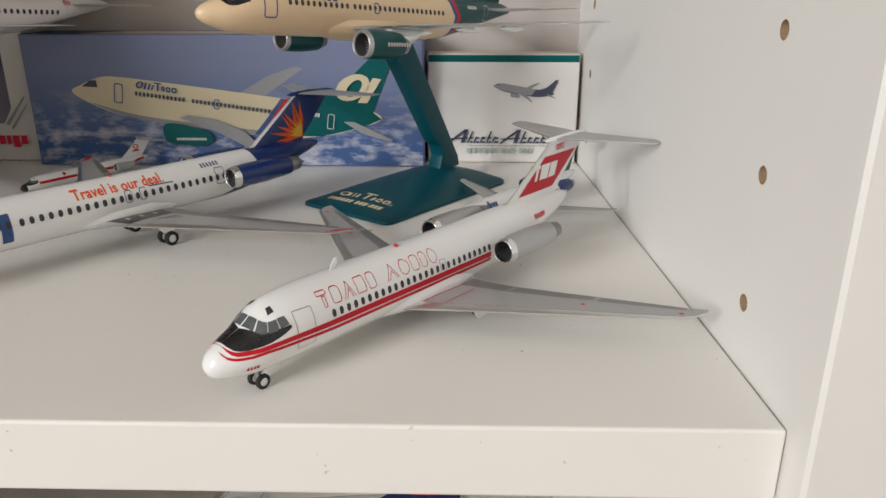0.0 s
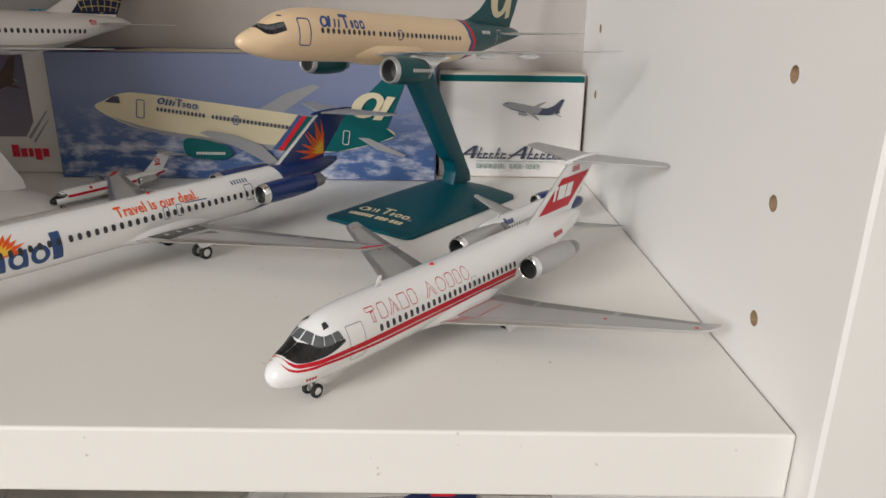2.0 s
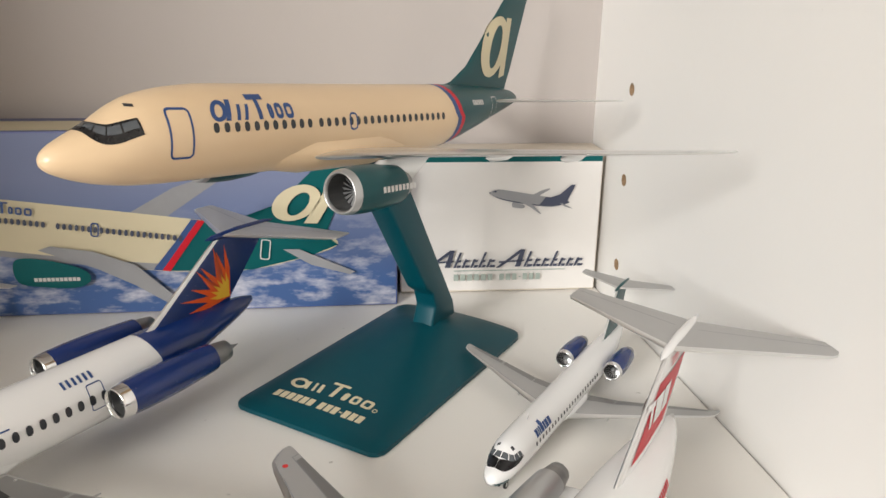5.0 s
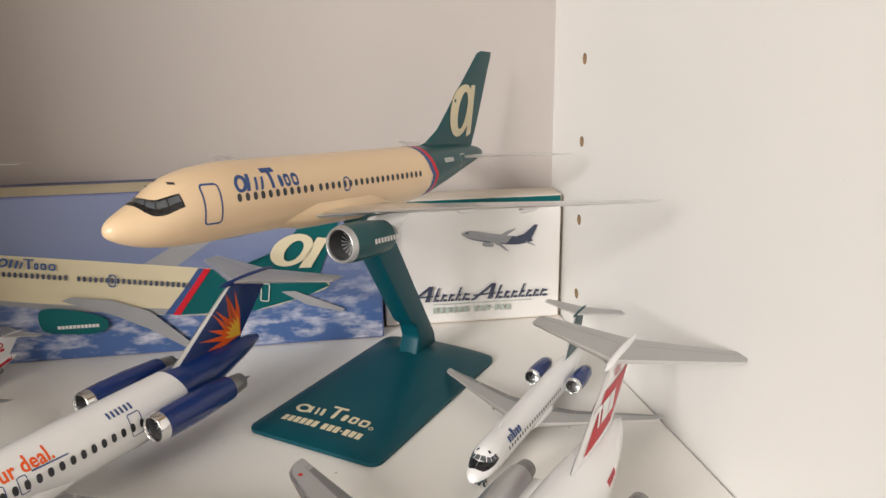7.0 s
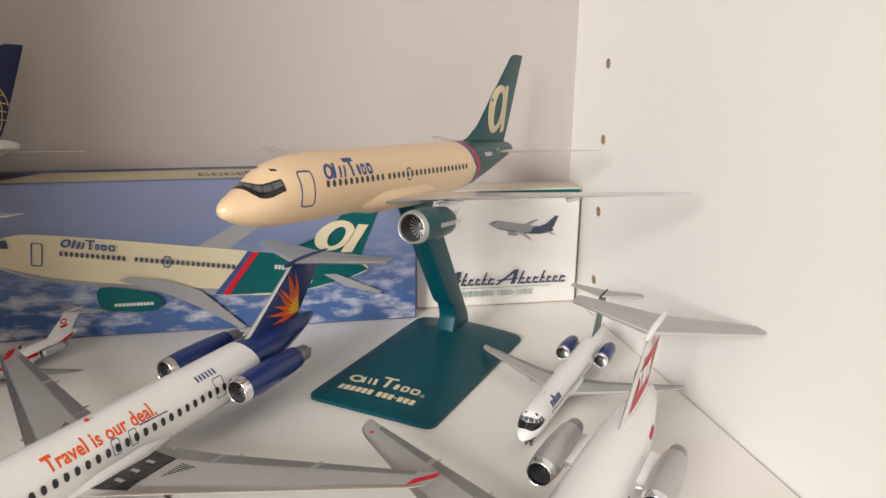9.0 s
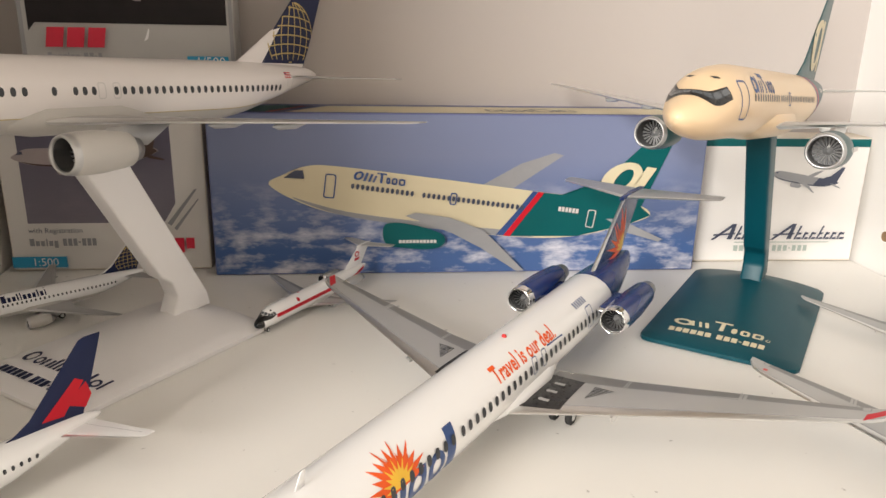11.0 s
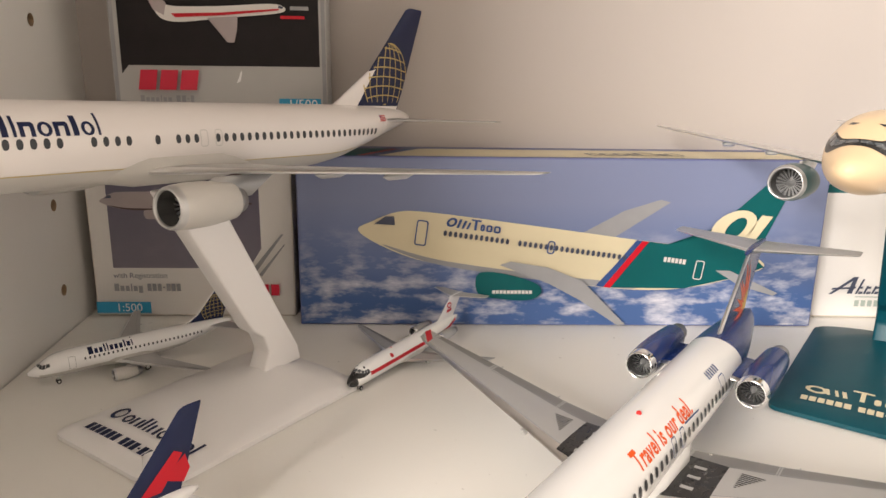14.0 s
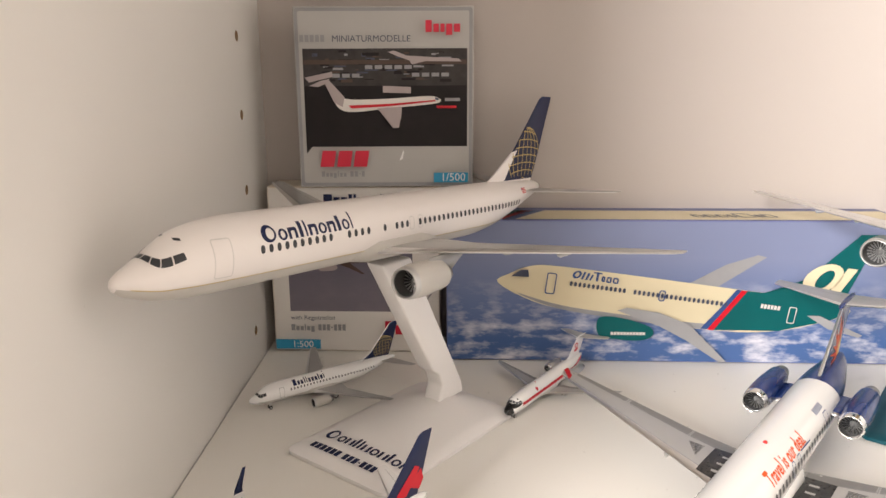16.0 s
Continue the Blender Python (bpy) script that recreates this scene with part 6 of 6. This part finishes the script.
def sky_box():
    a, b = (-0.2070, 0.4065), (-0.0080, 0.3995)
    H = 0.0656
    root, w = carton("model_box", a, b, 0.0, H, 0.030, "skybluetop", "long printed cardboard model box with cream airliner over clouds")
    fr = Front(root)
    fr.rect("printed_sky", "skyblue", 0.0006, w - 0.0006, 0.0008, H - 0.0006, "printed sky with low clouds")
    picture_jet(fr, 0.0228, 0.0385, 0.158, -7.5, dict(wing="printgrey", body="printcream", shade="printgrey", tail="printteal", engine="printteal"))
    g = lambda u, v: fr.f(u, v)
    fr.add("printed_mark", "pale", lambda bm: blocks(bm, g, 0.0735, 0.0138, 0.0019, [(0.6, 0, 0.7)] * 11, 0.14, 0, 0, 1), "pale mark on the engine")
    # printed top flap
    top = bmesh.new()
    f = lambda u, v: Vector((u, v, H + 0.00015))
    quad(top, f, [(0.03, 0.001), (w - 0.002, 0.001), (w - 0.002, 0.022), (0.045, 0.022)], 4, 1)
    part("printed_top", top, "printcream", root, "cream printed box top", False)
    for m, u0, u1 in (("printteal", 0.002, 0.022), ("red", 0.022, 0.025), ("ink", 0.025, 0.029)):
        bm = bmesh.new()
        quad(bm, f, [(u0, 0.001), (u1, 0.001), (u1 + 0.015, 0.022), (u0 + 0.012 * (u0 > 0.01), 0.022)], 1, 1)
        part("printed_top_band", bm, m, root, "", False)
    bm = bmesh.new()
    f2 = lambda u, v: Vector((u, v, H + 0.0003))
    blocks(bm, f2, 0.110, 0.006, 0.009, [(0.5, 0, 0.7), (0.45, 0, 0.7), (0.45, 0, 0.7), (0.3, 0, 0.7), (0.8, 0, 1), (0.2, 0, 0.7), (0.6, 0, 0.8)], 0.12, -0.3, 0.0009, 1)
    part("printed_top_mark", bm, "slate", root, "", False)


sky_box()


def white_box():
    a, b = (-0.0060, 0.4105), (0.0705, 0.4065)
    H = 0.0556
    root, w = carton("model_box", a, b, 0.0, H, 0.016, "cardcream", "white cardboard model box with teal band and small jet picture")
    fr = Front(root)
    fr.rect("printed_front", "card", 0.0005, w - 0.0005, 0.0010, H - 0.0005)
    fr.rect("printed_band", "printteal", 0.0005, w - 0.0005, H - 0.0040, H - 0.0006, "teal band along the top")
    picture_jet(fr, 0.0335, 0.0400, 0.0315, -10, dict(wing="printgrey", body="printgrey", shade="slate", tail="slate", engine="printgrey"), False)
    g = lambda u, v: fr.f(u, v)
    def script(bm):
        rng = random.Random(4)
        u = 0.0125
        for n, first in ((6, True), (8, True)):
            quad(bm, g, [(u - 0.003, 0.0105), (u - 0.0015, 0.0105), (u + 0.0085, 0.0178), (u + 0.0065, 0.0178)], 1, 1)
            quad(bm, g, [(u + 0.0045, 0.0108), (u + 0.0066, 0.0108), (u + 0.0084, 0.0178), (u + 0.0068, 0.0178)], 1, 1)
            quad(bm, g, [(u - 0.0018, 0.0124), (u + 0.008, 0.0130), (u + 0.008, 0.0137), (u - 0.0018, 0.0131)], 1, 1)
            u += 0.0078
            for i in range(n - 1):
                w2 = 0.0026 + 0.0008 * rng.random()
                tall = 0.0062 if (first and i in (0, 3)) and rng.random() < 0.8 else 0.0034
                quad(bm, g, [(u, 0.0107), (u + 0.0009, 0.0107), (u + 0.0009 + tall * 0.4, 0.0107 + tall), (u + tall * 0.4, 0.0107 + tall)], 1, 1)
                quad(bm, g, [(u + 0.0012, 0.0107), (u + w2, 0.0107), (u + w2 + 0.0004, 0.0117), (u + 0.0016, 0.0117)], 1, 1)
                quad(bm, g, [(u + 0.0014, 0.0129), (u + w2, 0.0129), (u + w2 + 0.0004, 0.0138), (u + 0.0018, 0.0138)], 1, 1)
                u += w2 + 0.0004
            u += 0.0030
    fr.add("printed_wordmark", "slate", script, "dark slanted wordmark strokes")
    fr.rect("printed_rule", "sage", 0.0205, 0.0640, 0.0093, 0.0097)
    fr.add("printed_bar", "sage", lambda bm: blocks(bm, g, 0.0205, 0.0055, 0.0026, [(0.7, 0, 1)] * 6 + [(-0.4, 0, 1)] + [(0.65, 0, 1)] * 3 + [(0.3, 0.4, 0.6)] + [(0.65, 0, 1)] * 3, 0.32, 0, 0, 1), "pale block line")


white_box()


def photo_box():
    a, b = (-0.2880, 0.4180), (-0.2100, 0.4160)
    H = 0.0786
    root, w = carton("model_box", a, b, 0.0, H, 0.022, "cardcream", "cream cardboard model box with dusk airliner photograph")
    fr = Front(root)
    fr.rect("printed_front", "card", 0.0006, w - 0.0006, 0.0008, H - 0.0006)
    fr.poly("printed_photo", "dusk", [(0.008, 0.020), (0.0605, 0.020), (0.0655, 0.028), (0.0655, 0.066), (0.008, 0.066)], "dusky airliner photograph")
    picture_jet(fr, 0.0055, 0.0465, 0.056, 0.5, dict(wing="printdark", body="printrose", shade="printdark", tail="printdark", engine="printrose"), False)
    g = lambda u, v: fr.f(u, v)
    fr.poly("printed_stripe", "printgrey", [(0.062, 0.020), (0.0735, 0.034), (0.0745, 0.034), (0.0635, 0.019)])
    fr.poly("printed_stripe", "printgrey", [(0.0645, 0.018), (0.0745, 0.030), (0.0750, 0.030), (0.0655, 0.017)])
    fr.add("printed_word", "navy", lambda bm: blocks(bm, g, 0.026, 0.0705, 0.0055, [(0.7, 0, 0.9)] + [(0.5, 0, 0.66)] * 2 + [(0.28, 0, 0.9), (0.22, 0, 0.9), (0.5, 0, 0.66), (0.5, 0, 0.66), (0.5, 0, 0.66), (0.28, 0, 0.9), (0.5, 0, 0.66), (0.22, 0, 1)], 0.12, 0, 0, 1), "navy wordmark blocks")
    fr.rect("printed_emblem", "navy", 0.0655, 0.0735, 0.0695, 0.0765, "navy square emblem")
    fr.add("printed_emblem_lines", "pale", lambda bm: [quad(bm, g, [(0.066 + i * 0.0018, 0.0697), (0.0664 + i * 0.0018, 0.0697), (0.0672 + i * 0.0018, 0.0763), (0.0668 + i * 0.0018, 0.0763)], 1, 1) for i in range(4)])
    fr.n += 1
    t = text_bm("with Registration", 0.0030, g, 0.0085, 0.0165, 2)
    part("printed_text", t, "slate", root, "", False)
    fr.add("printed_bar", "line", lambda bm: blocks(bm, g, 0.0085, 0.0112, 0.0030, [(0.6, 0, 1), (0.5, 0, 0.7), (0.5, 0, 0.7), (0.2, 0, 1), (0.5, 0, 0.7), (0.5, -0.25, 0.7), (-0.3, 0, 1)] + [(0.5, 0, 1)] * 3 + [(0.3, 0.4, 0.6)] + [(0.5, 0, 1)] * 3, 0.16, 0, 0, 1))
    fr.add("printed_mark", "brightred", lambda bm: blocks(bm, g, 0.0525, 0.0095, 0.0065, [(0.6, 0, 1), (0.5, 0, 0.7), (0.36, 0, 0.7), (0.55, -0.25, 0.7), (0.5, 0, 0.7)], 0.13, 0, 0, 1), "red maker's mark shapes")
    fr.rect("printed_label", "cyan", 0.0010, 0.0220, 0.0022, 0.0068, "cyan scale label")
    fr.n += 1
    part("printed_text", text_bm("1:500", 0.0046, g, 0.0085, 0.0030, 2), "white", root, "", False)


photo_box()


def grey_box():
    a, b = (-0.2715, 0.4135), (-0.1950, 0.4150)
    H = 0.0768
    root, w = carton("model_box", a, b, 0.0788, H, 0.018, "cardgrey", "silver-grey model box with night airport photograph on another box")
    fr = Front(root)
    fr.rect("printed_front", "cardgrey", 0.0005, w - 0.0005, 0.0006, H - 0.0005)
    fr.add("printed_border", "printgrey", lambda bm: ring(bm, fr.f, rounded(0.0006, w - 0.0006, 0.0008, H - 0.0006, 0.001), rounded(0.0020, w - 0.0020, 0.0022, H - 0.0020, 0.0008)))
    fr.poly("printed_photo", "apron", [(0.0035, 0.0150), (0.0060, 0.0180), (w - 0.0028, 0.0180), (w - 0.0028, 0.0595), (0.0035, 0.0595)], "night airport photograph")
    fr.rect("printed_hangar", "hangar", 0.0036, w - 0.0029, 0.0440, 0.0594)
    rng = random.Random(3)
    for i in range(90):
        u, v = rng.uniform(0.005, w - 0.012), rng.uniform(0.045, 0.058)
        q = rng.uniform(0.0008, 0.0060)
        fr.n = 6 + i % 3
        fr.rect("printed_detail", rng.choice(["printgrey", "slate", "apron", "apron", "printdark", "hangar", "apron"]), u, u + q, v, v + rng.uniform(0.0003, 0.0014))
    fr.n = 10
    fr.rect("printed_apron_band", "printdark", 0.0036, w - 0.0029, 0.0530, 0.0548)
    for row, u0, n in ((0.0475, 0.016, 3), (0.0478, 0.050, 4), (0.0510, 0.030, 5)):
        for i in range(n):
            fr.n = 11
            fr.rect("printed_lit_window", "printgrey", u0 + 0.0042 * i, u0 + 0.0042 * i + 0.0032, row, row + 0.0016)
    fr.n = 12
    fr.poly("printed_jetway", "printrose", [(0.0040, 0.0475), (0.0160, 0.0500), (0.0160, 0.0478), (0.0060, 0.0455)])
    fr.poly("printed_jet", "printrose", [(0.0400, 0.0580), (0.0425, 0.0586), (0.0480, 0.0565), (0.0700, 0.0552), (0.0712, 0.0540), (0.0560, 0.0542), (0.0500, 0.0528), (0.0490, 0.0545), (0.0440, 0.0562)])
    fr.poly("printed_jet", "card", smooth_outline([(0.0165, 0.0395), (0.0240, 0.0383), (0.0400, 0.0386), (0.0560, 0.0396), (0.0610, 0.0390), (0.0622, 0.0374), (0.0580, 0.0362), (0.0400, 0.0345), (0.0250, 0.0330), (0.0185, 0.0345)], 4), "printed white jet with red line")
    fr.poly("printed_jet_fin", "printrose", [(0.0120, 0.0465), (0.0142, 0.0468), (0.0210, 0.0392), (0.0200, 0.0352), (0.0165, 0.0370)])
    fr.poly("printed_jet_tailplane", "printrose", [(0.0060, 0.0440), (0.0110, 0.0462), (0.0150, 0.0470), (0.0135, 0.0452), (0.0100, 0.0436)])
    fr.poly("printed_jet_line", "red", [(0.0225, 0.0358), (0.0400, 0.0364), (0.0600, 0.0380), (0.0600, 0.0374), (0.0400, 0.0354), (0.0240, 0.0345)])
    fr.poly("printed_jet_nose", "slate", [(0.0600, 0.0391), (0.0617, 0.0386), (0.0612, 0.0379), (0.0598, 0.0382)])
    fr.poly("printed_jet_wing", "printrose", [(0.0350, 0.0345), (0.0455, 0.0352), (0.0452, 0.0310), (0.0440, 0.0262), (0.0415, 0.0262), (0.0385, 0.0310)])
    fr.poly("printed_van", "printrose", [(0.0375, 0.0440), (0.0495, 0.0435), (0.0495, 0.0408), (0.0375, 0.0412)])
    fr.poly("torn_spot", "white", [(0.0440, 0.0120), (0.0455, 0.0128), (0.0462, 0.0160), (0.0458, 0.0165), (0.0448, 0.0138)], "small white torn spot")
    fr.rect("printed_cart", "red", 0.0605, 0.0690, 0.0345, 0.0356)
    fr.rect("printed_cart", "printgrey", 0.0640, 0.0705, 0.0375, 0.0388)
    g = lambda u, v: fr.f(u, v)
    fr.add("printed_mark", "brightred", lambda bm: [quad(bm, g, [(u, 0.0095), (u + 0.0060, 0.0095), (u + 0.0072, 0.0165), (u + 0.0012, 0.0165)], 1, 1) for u in (0.0095, 0.0167, 0.0239)], "bold red emblem shapes")
    fr.add("printed_bar", "line", lambda bm: blocks(bm, g, 0.0100, 0.0052, 0.0024, [(0.6, 0, 1), (0.5, 0, 0.7), (0.5, 0, 0.7), (0.5, -0.25, 0.7), (0.2, 0, 1), (0.5, 0, 0.7), (0.5, 0, 0.7), (-0.3, 0, 1), (0.6, 0, 1), (0.6, 0, 1), (0.3, 0.4, 0.6), (0.5, 0, 1)], 0.2, 0, 0, 1))
    fr.add("printed_mark", "brightred", lambda bm: blocks(bm, g, 0.0560, 0.0660, 0.0048, [(0.55, 0, 1), (0.5, 0, 0.7), (0.36, 0, 0.7), (0.55, -0.25, 0.7), (0.55, 0, 0.7)], 0.13, 0, 0, 1), "red maker's mark shapes")
    fr.add("printed_bar", "line", lambda bm: blocks(bm, g, 0.0030, 0.0622, 0.0028, [(0.6, 0, 1)] * 5, 0.18, 0, 0, 1))
    fr.n += 1
    part("printed_text", text_bm("MINIATURMODELLE", 0.0037, g, 0.0165, 0.0622, 2), "slate", root, "", False)
    fr.rect("printed_label", "cyan", w - 0.0175, w - 0.0025, 0.0025, 0.0068, "cyan scale label")
    fr.n += 1
    part("printed_text", text_bm("1/500", 0.0048, g, w - 0.0145, 0.0032, 2), "white", root, "", False)


grey_box()


# ---- the shelf below: a model and stands glimpsed under the front edge ----
small_winglet_jet((-0.178, 0.258, -0.129), 4.0, 200, False)
model_stand("display_stand", "white plastic display stand under a model on the lower shelf", "whitestand", (-0.135, 0.290), 4.0, 0.072, 0.0475, (0.048, 0.008), (0.030, 0.0985), 0.0125, lambda root, width, t: None, -0.224)
